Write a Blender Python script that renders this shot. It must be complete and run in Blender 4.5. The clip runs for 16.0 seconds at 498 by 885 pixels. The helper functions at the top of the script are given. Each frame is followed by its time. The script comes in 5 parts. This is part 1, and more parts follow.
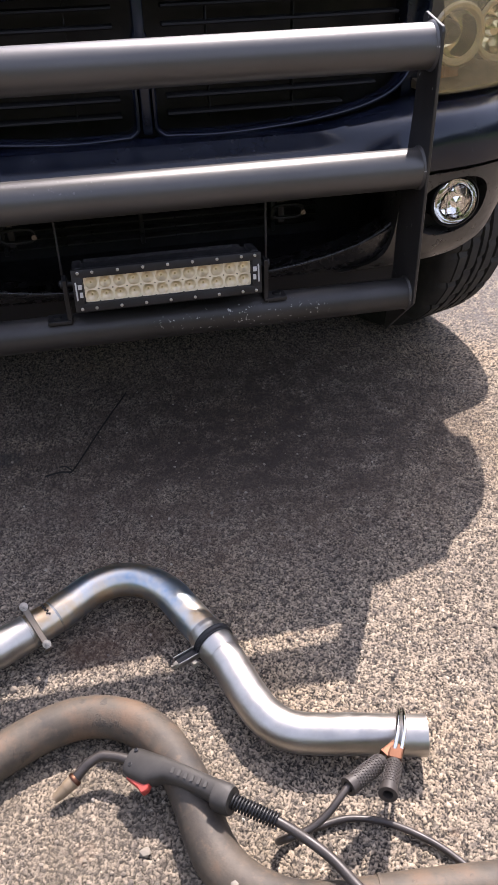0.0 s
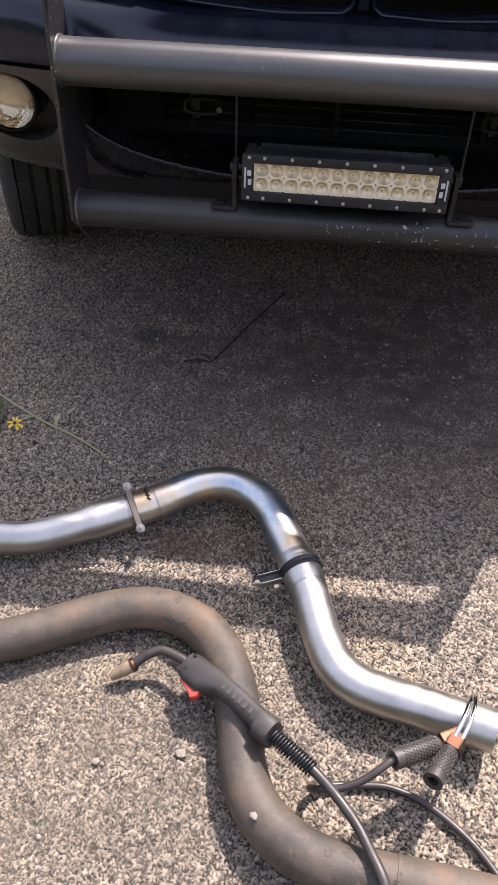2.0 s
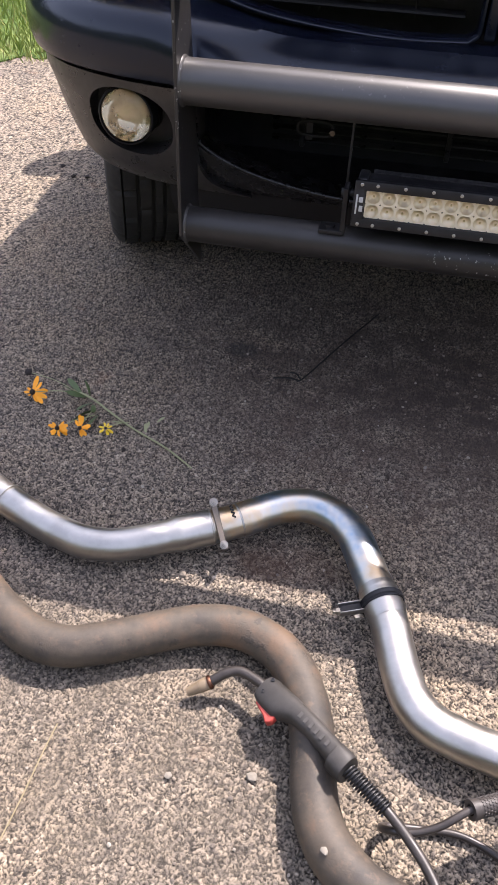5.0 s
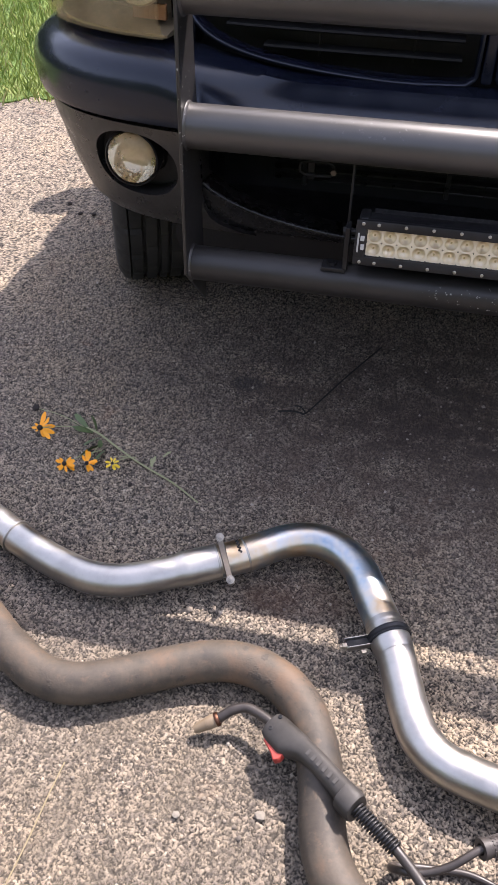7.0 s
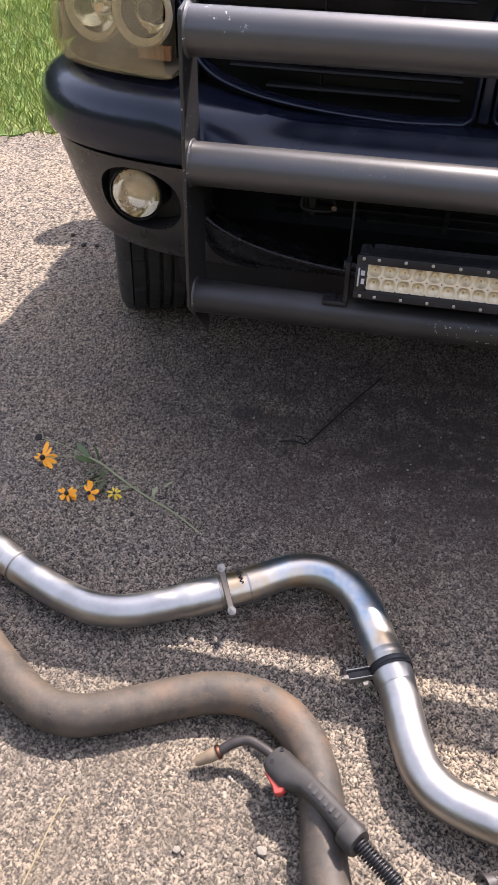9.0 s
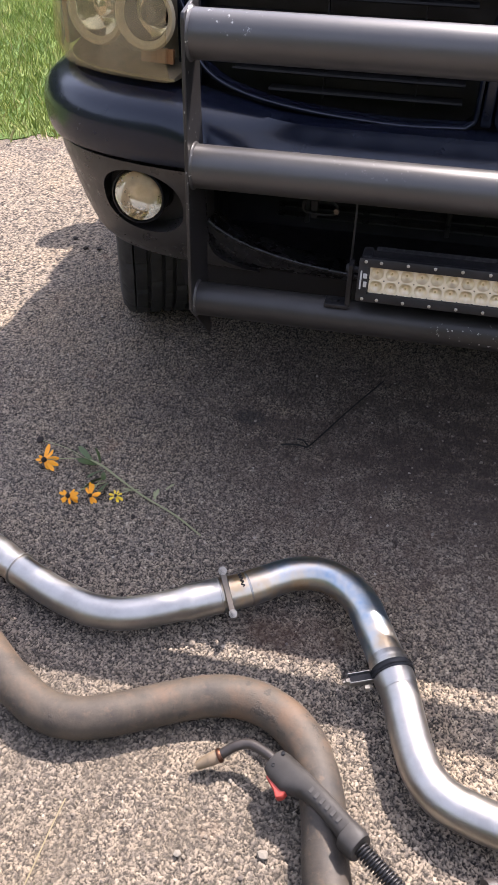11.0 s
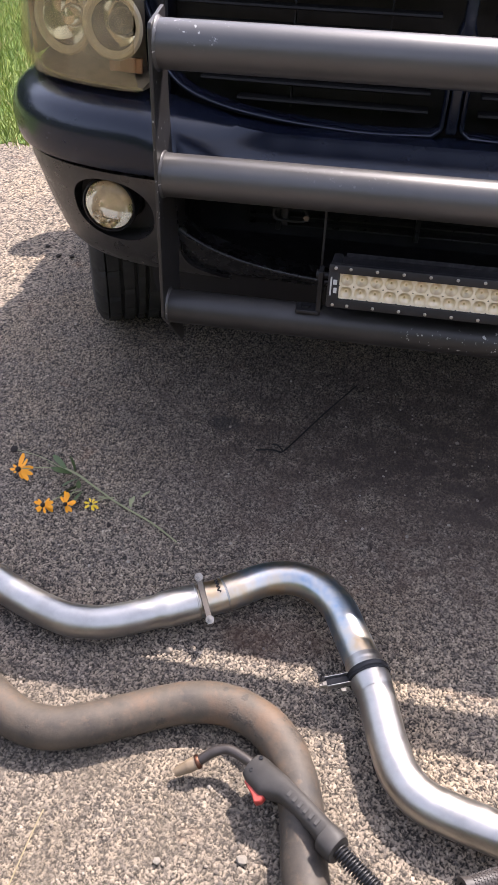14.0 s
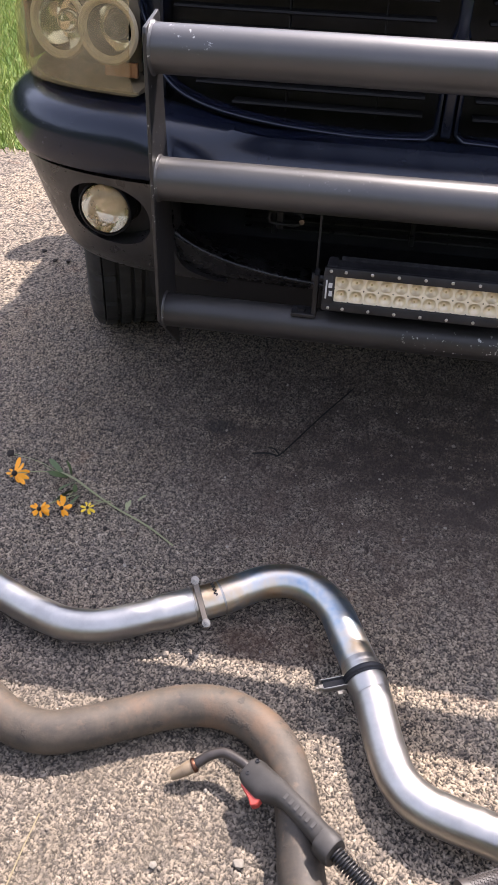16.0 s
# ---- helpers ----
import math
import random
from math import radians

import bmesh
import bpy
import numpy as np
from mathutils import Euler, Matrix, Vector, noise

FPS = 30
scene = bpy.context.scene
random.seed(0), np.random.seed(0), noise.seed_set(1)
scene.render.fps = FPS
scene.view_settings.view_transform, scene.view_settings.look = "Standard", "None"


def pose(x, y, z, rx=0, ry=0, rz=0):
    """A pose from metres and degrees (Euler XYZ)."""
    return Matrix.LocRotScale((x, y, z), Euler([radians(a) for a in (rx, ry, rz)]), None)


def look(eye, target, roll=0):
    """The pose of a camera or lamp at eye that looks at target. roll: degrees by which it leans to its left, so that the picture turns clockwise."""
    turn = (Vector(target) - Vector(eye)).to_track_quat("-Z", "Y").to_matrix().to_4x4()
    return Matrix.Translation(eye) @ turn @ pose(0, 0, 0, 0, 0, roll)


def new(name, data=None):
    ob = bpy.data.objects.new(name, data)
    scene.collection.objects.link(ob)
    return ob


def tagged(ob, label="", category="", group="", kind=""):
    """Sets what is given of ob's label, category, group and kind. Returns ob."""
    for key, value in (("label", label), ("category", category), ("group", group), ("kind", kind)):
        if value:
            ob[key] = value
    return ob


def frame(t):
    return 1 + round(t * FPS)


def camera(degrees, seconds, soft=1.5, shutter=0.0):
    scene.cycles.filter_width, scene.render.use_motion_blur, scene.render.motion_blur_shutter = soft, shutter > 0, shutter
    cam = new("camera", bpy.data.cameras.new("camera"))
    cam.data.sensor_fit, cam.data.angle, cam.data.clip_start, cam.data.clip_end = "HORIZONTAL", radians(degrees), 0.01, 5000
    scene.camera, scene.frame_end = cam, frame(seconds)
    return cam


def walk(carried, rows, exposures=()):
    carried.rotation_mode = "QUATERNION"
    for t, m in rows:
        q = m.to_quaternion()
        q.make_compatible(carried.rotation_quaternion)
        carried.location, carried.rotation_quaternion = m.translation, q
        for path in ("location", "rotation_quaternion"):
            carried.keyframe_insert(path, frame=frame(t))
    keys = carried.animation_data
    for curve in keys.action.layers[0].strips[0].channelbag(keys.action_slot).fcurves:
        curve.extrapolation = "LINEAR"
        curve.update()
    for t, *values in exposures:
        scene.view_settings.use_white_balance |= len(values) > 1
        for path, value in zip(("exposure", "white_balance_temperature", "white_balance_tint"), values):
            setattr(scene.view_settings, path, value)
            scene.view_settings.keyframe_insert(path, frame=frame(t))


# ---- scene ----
cam = camera(35.70, 16.0, soft=0.95)

# time, eye, point looked at, roll
PATH = [
    (0, (-0.1259, 0.0000, 1.1308), (0.1549, 1.4349, 0.0809), -1.56),
    (0.2, (-0.1420, 0.0200, 1.1030), (0.1670, 1.6370, -0.0330), -0.70),
    (0.5, (-0.1130, 0.0591, 1.1152), (0.0678, 1.4644, 0.0051), -1.10),
    (1, (-0.0541, 0.0789, 1.1133), (-0.0436, 1.4015, -0.1076), 0.82),
    (1.5, (-0.0493, 0.0797, 1.1088), (-0.0744, 1.3989, -0.1156), 0.89),
    (2, (-0.0613, 0.0790, 1.1058), (-0.1554, 1.3926, -0.1212), 2.15),
    (2.5, (-0.0677, 0.0902, 1.1063), (-0.2091, 1.4013, -0.1189), 3.09),
    (3, (-0.0930, 0.1005, 1.1195), (-0.2498, 1.4002, -0.1158), 3.67),
    (3.5, (-0.1014, 0.0974, 1.1128), (-0.3162, 1.3887, -0.1228), 3.02),
    (4, (-0.1152, 0.0911, 1.1200), (-0.3431, 1.3841, -0.1114), 2.73),
    (6.5, (-0.1071, 0.0949, 1.1349), (-0.3701, 1.4167, -0.0583), 1.28),
    (7, (-0.1117, 0.0923, 1.1447), (-0.3762, 1.4304, -0.0298), 1.29),
    (7.5, (-0.1129, 0.0882, 1.1482), (-0.3821, 1.4404, -0.0090), 1.24),
    (8, (-0.1152, 0.0861, 1.1533), (-0.3862, 1.4507, 0.0113), 1.31),
    (8.5, (-0.1151, 0.0875, 1.1591), (-0.3864, 1.4628, 0.0301), 1.32),
    (9, (-0.1158, 0.0878, 1.1572), (-0.3876, 1.4653, 0.0309), 1.45),
    (11.5, (-0.1164, 0.0877, 1.1553), (-0.3928, 1.4711, 0.0373), 1.50),
    (12, (-0.1060, 0.0817, 1.1580), (-0.3660, 1.4698, 0.0419), 1.27),
    (12.5, (-0.1095, 0.0793, 1.1604), (-0.3456, 1.4725, 0.0454), 1.66),
    (13, (-0.1091, 0.0790, 1.1597), (-0.3404, 1.4742, 0.0463), 1.75),
    (13.5, (-0.1067, 0.0825, 1.1613), (-0.3371, 1.4793, 0.0496), 1.80),
    (14, (-0.1078, 0.0851, 1.1619), (-0.3360, 1.4835, 0.0518), 1.83),
    (14.5, (-0.1097, 0.0827, 1.1626), (-0.3362, 1.4830, 0.0545), 1.88),
    (15, (-0.1083, 0.0807, 1.1623), (-0.3342, 1.4830, 0.0568), 1.89),
    (15.5, (-0.1030, 0.0826, 1.1614), (-0.3308, 1.4871, 0.0589), 1.83),
    (16, (-0.1038, 0.0829, 1.1598), (-0.3287, 1.4891, 0.0590), 1.80),
]
walk(cam, [(t, look(eye, target, roll)) for t, eye, target, roll in PATH], exposures=[(0.0, 1.86, 6500, 21), (3.5, 1.92, 6500, 21), (9.0, 1.97, 6500, 21), (16.0, 2.03, 6500, 21)])

# ---------------------------------------------------------------- light
SUN = Vector((0.308, 0.596, 1.0)).normalized()
world = bpy.data.worlds.new("sky")
scene.world = world
world.use_nodes = True
wn = world.node_tree.nodes
wl = world.node_tree.links
sky = wn.new("ShaderNodeTexSky")
sky.sky_type = "NISHITA"
sky.sun_disc = False
sky.sun_elevation = math.asin(SUN.z)
sky.sun_rotation = math.atan2(SUN.x, SUN.y)
sky.air_density, sky.dust_density, sky.ozone_density = 1.0, 1.3, 0.5
haze = wn.new("ShaderNodeHueSaturation")
haze.inputs["Saturation"].default_value = 0.56
wl.new(sky.outputs[0], haze.inputs["Color"])
wl.new(haze.outputs[0], wn["Background"].inputs[0])
wn["Background"].inputs[1].default_value = 0.15
sun = new("sun", bpy.data.lights.new("sun", "SUN"))
sun.data.energy = 2.72
sun.data.angle = radians(0.5)
sun.data.color = (1.0, 0.94, 0.85)
sun.matrix_world = look(SUN * 20, (0, 0, 0))


# ---------------------------------------------------------------- materials
class Mat:
    """A node material: m.s is the shader, m.n makes a node, m.l links."""

    def __init__(self, name, color=(0.5, 0.5, 0.5), rough=0.5, metal=0.0, **extra):
        self.m = bpy.data.materials.new(name)
        self.m.use_nodes = True
        self.t = self.m.node_tree
        self.s = self.t.nodes["Principled BSDF"]
        self.set("Base Color", (*color, 1))
        self.set("Roughness", rough)
        self.set("Metallic", metal)
        for k, v in extra.items():
            self.set(k.replace("_", " "), v)
        self.co = None

    def set(self, k, v):
        self.s.inputs[k].default_value = v

    def n(self, kind, **sockets):
        nd = self.t.nodes.new(kind)
        for k, v in sockets.items():
            nd.inputs[k.replace("_", " ")].default_value = v
        return nd

    def l(self, a, b):
        self.t.links.new(a, b)

    def coord(self):
        if self.co is None:
            self.co = self.n("ShaderNodeTexCoord").outputs["Object"]
        return self.co

    def noise(self, scale, detail=4.0, rough=0.6):
        nd = self.n("ShaderNodeTexNoise", Scale=scale, Detail=detail, Roughness=rough)
        self.l(self.coord(), nd.inputs["Vector"])
        return nd.outputs["Fac"]

    def voro(self, scale, out="Distance", feature="F1"):
        nd = self.n("ShaderNodeTexVoronoi", Scale=scale)
        nd.feature = feature
        self.l(self.coord(), nd.inputs["Vector"])
        return nd.outputs[out]

    def ramp(self, fac, stops, mode="LINEAR"):
        nd = self.n("ShaderNodeValToRGB")
        nd.color_ramp.interpolation = mode
        el = nd.color_ramp.elements
        while len(el) < len(stops):
            el.new(0.5)
        for e, (p, c) in zip(el, stops):
            e.position = p
            e.color = (*c, 1) if len(c) == 3 else c
        self.l(fac, nd.inputs["Fac"])
        return nd.outputs["Color"]

    def grey(self, fac, p0, v0, p1, v1):
        nd = self.n("ShaderNodeMapRange")
        nd.inputs["From Min"].default_value, nd.inputs["From Max"].default_value = p0, p1
        nd.inputs["To Min"].default_value, nd.inputs["To Max"].default_value = v0, v1
        self.l(fac, nd.inputs["Value"])
        return nd.outputs["Result"]

    def mix(self, fac, a, b, mode="MIX"):
        nd = self.n("ShaderNodeMix")
        nd.data_type, nd.blend_type = "RGBA", mode
        for src, sock in ((fac, nd.inputs["Factor"]), (a, nd.inputs[6]), (b, nd.inputs[7])):
            if isinstance(src, (int, float)):
                sock.default_value = src
            elif isinstance(src, tuple):
                sock.default_value = (*src, 1)
            else:
                self.l(src, sock)
        return nd.outputs[2]

    def bump(self, height, strength=0.3, dist=0.002):
        nd = self.n("ShaderNodeBump", Strength=strength, Distance=dist)
        self.l(height, nd.inputs["Height"])
        old = self.s.inputs["Normal"].links
        if old:
            self.l(old[0].from_socket, nd.inputs["Normal"])
        self.l(nd.outputs["Normal"], self.s.inputs["Normal"])

    def color(self, sock):
        self.l(sock, self.s.inputs["Base Color"])

    def rough(self, sock):
        self.l(sock, self.s.inputs["Roughness"])


def make_asphalt():
    m = Mat("worn_chip_asphalt", rough=0.92)
    # the stones' outlines are broken up by bending the texture space
    wob = m.n("ShaderNodeTexNoise", Scale=130.0, Detail=3.0, Roughness=0.6)
    m.l(m.coord(), wob.inputs["Vector"])
    off = m.n("ShaderNodeVectorMath")
    off.operation = "MULTIPLY_ADD"
    m.l(wob.outputs["Color"], off.inputs[0])
    off.inputs[1].default_value = (0.011, 0.011, 0.011)
    m.l(m.coord(), off.inputs[2])
    straight, m.co = m.co, off.outputs[0]
    stones = m.voro(175, "Color")
    lump = m.voro(175)
    lump2 = m.voro(390)
    cell = m.n("ShaderNodeSeparateColor")
    m.l(stones, cell.inputs[0])
    hue = m.ramp(cell.outputs[0], [(0.0, (0.11, 0.093, 0.080)), (0.25, (0.21, 0.177, 0.146)), (0.5, (0.275, 0.232, 0.188)),
                                   (0.75, (0.310, 0.260, 0.206)), (0.93, (0.350, 0.296, 0.236)), (1.0, (0.42, 0.37, 0.31))])
    fine = m.voro(390, "Color")
    c2 = m.n("ShaderNodeSeparateColor")
    m.l(fine, c2.inputs[0])
    sand = m.ramp(c2.outputs[1], [(0.0, (0.065, 0.056, 0.050)), (0.4, (0.21, 0.178, 0.150)), (0.8, (0.310, 0.260, 0.207)), (1.0, (0.38, 0.325, 0.262))])
    m.co = straight
    pick = m.grey(cell.outputs[2], 0.40, 0.0, 0.48, 1.0)
    mixed = m.mix(pick, sand, hue)
    own = m.n("ShaderNodeAttribute")
    own.attribute_name = "stone_tone"
    body = m.ramp(own.outputs["Fac"], [(0.0, (0.032, 0.029, 0.028)), (0.16, (0.085, 0.073, 0.062)), (0.45, (0.190, 0.158, 0.124)), (0.80, (0.265, 0.220, 0.168)), (0.94, (0.315, 0.262, 0.200)), (1.0, (0.44, 0.39, 0.32))])
    mixed = m.mix(0.72, mixed, body)
    joint = m.n("ShaderNodeAttribute")
    joint.attribute_name = "stone_face"
    pits = m.grey(joint.outputs["Fac"], 0.12, 0.04, 0.80, 1.22)
    pits2 = m.grey(m.noise(130, 4, 0.75), 0.40, 0.30, 0.478, 1.14)
    for v in (pits, pits2):
        g = m.n("ShaderNodeCombineColor")
        for k in range(3):
            m.l(v, g.inputs[k])
        mixed = m.mix(1.0, mixed, g.outputs[0], "MULTIPLY")
    patch = m.noise(1.7, 5, 0.65)
    tint = m.ramp(patch, [(0.36, (0.70, 0.695, 0.69)), (0.5, (0.90, 0.885, 0.845)), (0.64, (1.03, 0.97, 0.86))])
    mixed = m.mix(1.0, mixed, tint, "MULTIPLY")
    rust = m.noise(6.0, 4, 0.7)
    mixed = m.mix(m.grey(rust, 0.62, 0.0, 0.8, 0.35), mixed, (0.23, 0.10, 0.045))
    # stains; the two broad ones near y 1.64 also darken the nose's shadow
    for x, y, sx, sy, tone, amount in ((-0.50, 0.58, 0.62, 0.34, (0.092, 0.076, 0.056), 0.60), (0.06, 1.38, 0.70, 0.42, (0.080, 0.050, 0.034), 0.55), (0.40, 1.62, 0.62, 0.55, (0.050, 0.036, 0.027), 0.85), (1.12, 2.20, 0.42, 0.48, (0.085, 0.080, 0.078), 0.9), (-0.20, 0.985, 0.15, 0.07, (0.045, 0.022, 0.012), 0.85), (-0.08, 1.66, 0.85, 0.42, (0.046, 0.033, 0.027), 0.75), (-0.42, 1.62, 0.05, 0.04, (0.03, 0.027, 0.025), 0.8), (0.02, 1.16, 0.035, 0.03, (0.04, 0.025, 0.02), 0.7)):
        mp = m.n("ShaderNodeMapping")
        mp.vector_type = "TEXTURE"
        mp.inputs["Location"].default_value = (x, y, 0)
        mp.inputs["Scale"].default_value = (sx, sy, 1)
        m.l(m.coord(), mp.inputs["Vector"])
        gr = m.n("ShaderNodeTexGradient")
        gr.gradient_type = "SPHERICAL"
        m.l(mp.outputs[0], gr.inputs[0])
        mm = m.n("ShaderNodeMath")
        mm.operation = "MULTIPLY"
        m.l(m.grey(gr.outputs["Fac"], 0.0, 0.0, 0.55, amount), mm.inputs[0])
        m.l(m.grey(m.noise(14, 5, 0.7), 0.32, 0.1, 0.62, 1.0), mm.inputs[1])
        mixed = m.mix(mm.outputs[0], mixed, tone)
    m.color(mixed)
    up = m.n("ShaderNodeMath")
    up.operation = "MULTIPLY_ADD"
    up.inputs[1].default_value, up.inputs[2].default_value = -1.0, 1.0
    m.l(lump, up.inputs[0])
    m.bump(up.outputs[0], 0.55, 0.0024)
    up2 = m.n("ShaderNodeMath")
    up2.operation = "MULTIPLY_ADD"
    up2.inputs[1].default_value, up2.inputs[2].default_value = -1.0, 1.0
    m.l(lump2, up2.inputs[0])
    m.bump(up2.outputs[0], 0.6, 0.0015)
    m.bump(m.noise(150, 5, 0.65), 0.4, 0.0020)
    return m.m


def make_paint():
    # navy base and bluish specular tint put the sky's blue sheen into the paint
    m = Mat("black_body_paint", (0.008, 0.010, 0.016), 0.22, 0.0, Coat_Weight=0.08, Coat_Roughness=0.12, Specular_IOR_Level=0.40, Specular_Tint=(0.82, 0.89, 1.0, 1.0))
    dust = m.noise(9, 5, 0.65)
    m.color(m.ramp(dust, [(0.38, (0.004, 0.0056, 0.0125)), (0.64, (0.008, 0.0100, 0.0180))]))
    m.rough(m.grey(m.noise(25, 5), 0.3, 0.18, 0.75, 0.29))
    return m.m


def make_dusty_plastic(name, base, rough):
    m = Mat(name, base, rough)
    d = m.noise(14, 5, 0.65)
    m.color(m.ramp(d, [(0.40, base), (0.64, tuple(min(1, 1.6 * c + 0.006) for c in base))]))
    m.rough(m.grey(m.noise(40, 4), 0.3, rough - 0.08, 0.7, rough + 0.1))
    m.bump(m.noise(700, 2), 0.12, 0.0005)
    return m.m


def make_guard(name="satin_black_enamel", worn=None, reach=(0.20, 0.04, 0.030), dull=False, bare=(0.34, 0.34, 0.33)):
    m = Mat(name, (0.018, 0.017, 0.017), 0.40, 0.0, Specular_IOR_Level=0.85)
    d = m.noise(7, 6, 0.7)
    base = m.ramp(d, [(0.36, (0.030, 0.0282, 0.0280)), (0.64, (0.039, 0.0365, 0.036))])
    if dull:
        m.set("Specular IOR Level", 0.5)
        base = m.ramp(d, [(0.36, (0.014, 0.0132, 0.0132)), (0.64, (0.022, 0.0202, 0.0200))])
    chips = m.grey(m.noise(95, 2, 0.5), 0.69, 0.0, 0.71, 1.0)
    where = m.grey(m.noise(6.5, 2, 0.5), 0.50, 0.0, 0.58, 1.0)
    if worn:
        # stone-chipped stretch of tube, worn through to bright metal
        mp = m.n("ShaderNodeMapping")
        mp.vector_type = "TEXTURE"
        mp.inputs["Location"].default_value = worn
        mp.inputs["Scale"].default_value = reach
        m.l(m.coord(), mp.inputs["Vector"])
        gr = m.n("ShaderNodeTexGradient")
        gr.gradient_type = "SPHERICAL"
        m.l(mp.outputs[0], gr.inputs[0])
        chips = m.grey(m.noise(130, 3, 0.6), 0.635, 0.0, 0.66, 1.0)
        where = m.grey(gr.outputs["Fac"], 0.0, 0.0, 0.30, 0.9)
    both = m.n("ShaderNodeMath")
    both.operation = "MULTIPLY"
    m.l(chips, both.inputs[0])
    m.l(where, both.inputs[1])
    m.color(m.mix(both.outputs[0], base, bare))
    m.rough(m.grey(m.noise(9, 5), 0.3, 0.42 if dull else 0.36, 0.7, 0.50 if dull else 0.43))
    m.bump(m.noise(400, 3), 0.07, 0.0005)
    return m.m


def make_steel(name, tint, rough, streak=1.0):
    m = Mat(name, tint, rough, 1.0)
    n = m.noise(22, 5, 0.6)
    lo = tuple(c * 0.88 for c in tint)
    m.color(m.ramp(n, [(0.38, lo), (0.54, tint), (0.66, tuple(min(1, c * 1.06) for c in tint))]))
    m.rough(m.grey(m.noise(55, 6, 0.7), 0.3, rough - 0.07, 0.75, rough + 0.12 * streak))
    m.bump(m.noise(350, 3), 0.06, 0.0005)
    return m.m


def make_heat_steel():
    m = Mat("heat_tinted_steel", (0.66, 0.66, 0.66), 0.24, 1.0)
    n = m.noise(9, 4, 0.6)
    m.color(m.ramp(n, [(0.38, (0.30, 0.38, 0.46)), (0.47, (0.48, 0.48, 0.46)), (0.53, (0.56, 0.49, 0.39)), (0.62, (0.56, 0.41, 0.25))]))
    m.rough(m.grey(m.noise(60, 5), 0.3, 0.28, 0.7, 0.40))
    return m.m


def make_rust():
    m = Mat("rusty_dusty_steel", (0.2, 0.15, 0.1), 0.66)
    big = m.noise(8, 6, 0.65)
    c = m.ramp(big, [(0.35, (0.026, 0.022, 0.018)), (0.45, (0.047, 0.037, 0.027)), (0.54, (0.070, 0.054, 0.038)), (0.65, (0.108, 0.068, 0.041))])
    spot = m.noise(55, 5, 0.7)
    c = m.mix(m.grey(spot, 0.55, 0.0, 0.68, 0.5), c, (0.12, 0.078, 0.048))
    c = m.mix(m.grey(m.noise(120, 4, 0.7), 0.57, 0.0, 0.70, 0.45), c, (0.040, 0.032, 0.026))
    m.color(c)
    scab = m.grey(m.noise(19, 5, 0.75), 0.60, 0.0, 0.64, 0.65)
    c = m.mix(scab, c, (0.030, 0.024, 0.019))
    m.color(c)
    m.bump(scab, 0.5, 0.0012)
    m.bump(m.noise(160, 5, 0.7), 0.4, 0.0012)
    m.bump(m.noise(26, 4), 0.22, 0.0025)
    return m.m


def make_tyre():
    m = Mat("dusty_tyre_rubber", (0.02, 0.02, 0.02), 0.85)
    m.color(m.ramp(m.noise(18, 5, 0.7), [(0.35, (0.010, 0.010, 0.010)), (0.75, (0.032, 0.030, 0.027))]))
    m.bump(m.noise(250, 3), 0.25, 0.0008)
    return m.m


def make_lawn():
    m = Mat("lawn_soil", (0.06, 0.1, 0.02), 0.95)
    m.color(m.ramp(m.noise(2.2, 6, 0.7), [(0.38, (0.06, 0.11, 0.022)), (0.5, (0.10, 0.17, 0.032)), (0.62, (0.17, 0.22, 0.06))]))
    m.bump(m.noise(70, 4), 0.9, 0.03)
    return m.m


def make_blades(name, stops):
    m = Mat(name, (0.1, 0.2, 0.03), 0.6)
    g = m.n("ShaderNodeNewGeometry")
    m.color(m.ramp(g.outputs["Random Per Island"], stops))
    m.set("Subsurface Weight", 0.0)
    return m.m


def make_hazed_lens(lo=0.14, hi=0.32, base=(0.40, 0.33, 0.21), name="yellowed_lamp_lens"):
    m = Mat(name, base, 0.16, 0.0)
    tr = m.n("ShaderNodeBsdfTransparent")
    tr.inputs["Color"].default_value = (1.0, 0.96, 0.84, 1)
    mx = m.n("ShaderNodeMixShader")
    m.l(m.grey(m.noise(11, 5, 0.6), 0.35, lo, 0.65, hi), mx.inputs[0])
    m.l(tr.outputs[0], mx.inputs[1])
    m.l(m.s.outputs[0], mx.inputs[2])
    m.l(mx.outputs[0], m.t.nodes["Material Output"].inputs["Surface"])
    return m.m


def make_clear():
    m = Mat("clear_glass", (1, 1, 1), 0.03, 0.0, Transmission_Weight=1.0, IOR=1.45)
    return m.m


def make_stones():
    m = Mat("loose_chippings", (0.3, 0.27, 0.2), 0.85)
    g = m.n("ShaderNodeNewGeometry")
    m.color(m.ramp(g.outputs["Random Per Island"], [(0.0, (0.09, 0.077, 0.066)), (0.3, (0.13, 0.108, 0.084)), (0.6, (0.19, 0.158, 0.122)),
                                                    (0.9, (0.24, 0.205, 0.162)), (1.0, (0.32, 0.29, 0.24))]))
    m.bump(m.noise(500, 3), 0.3, 0.0006)
    return m.m


ASPHALT = make_asphalt()
PAINT = make_paint()
PLASTIC = make_dusty_plastic("grey_black_plastic", (0.019, 0.0178, 0.0172), 0.32)
SOFT = Mat("soft_black_plastic", (0.007, 0.007, 0.008), 0.7, Specular_IOR_Level=0.28).m
GLOSS = make_dusty_plastic("black_insert_plastic", (0.008, 0.008, 0.009), 0.26)
DARK = make_dusty_plastic("matt_black_plastic", (0.006, 0.006, 0.0072), 0.50)
DARK.node_tree.nodes["Principled BSDF"].inputs["Specular IOR Level"].default_value = 0.36
GUN = make_dusty_plastic("worn_gun_plastic", (0.021, 0.0185, 0.0160), 0.58)
CABLE = make_dusty_plastic("cable_rubber", (0.022, 0.0172, 0.0145), 0.46)
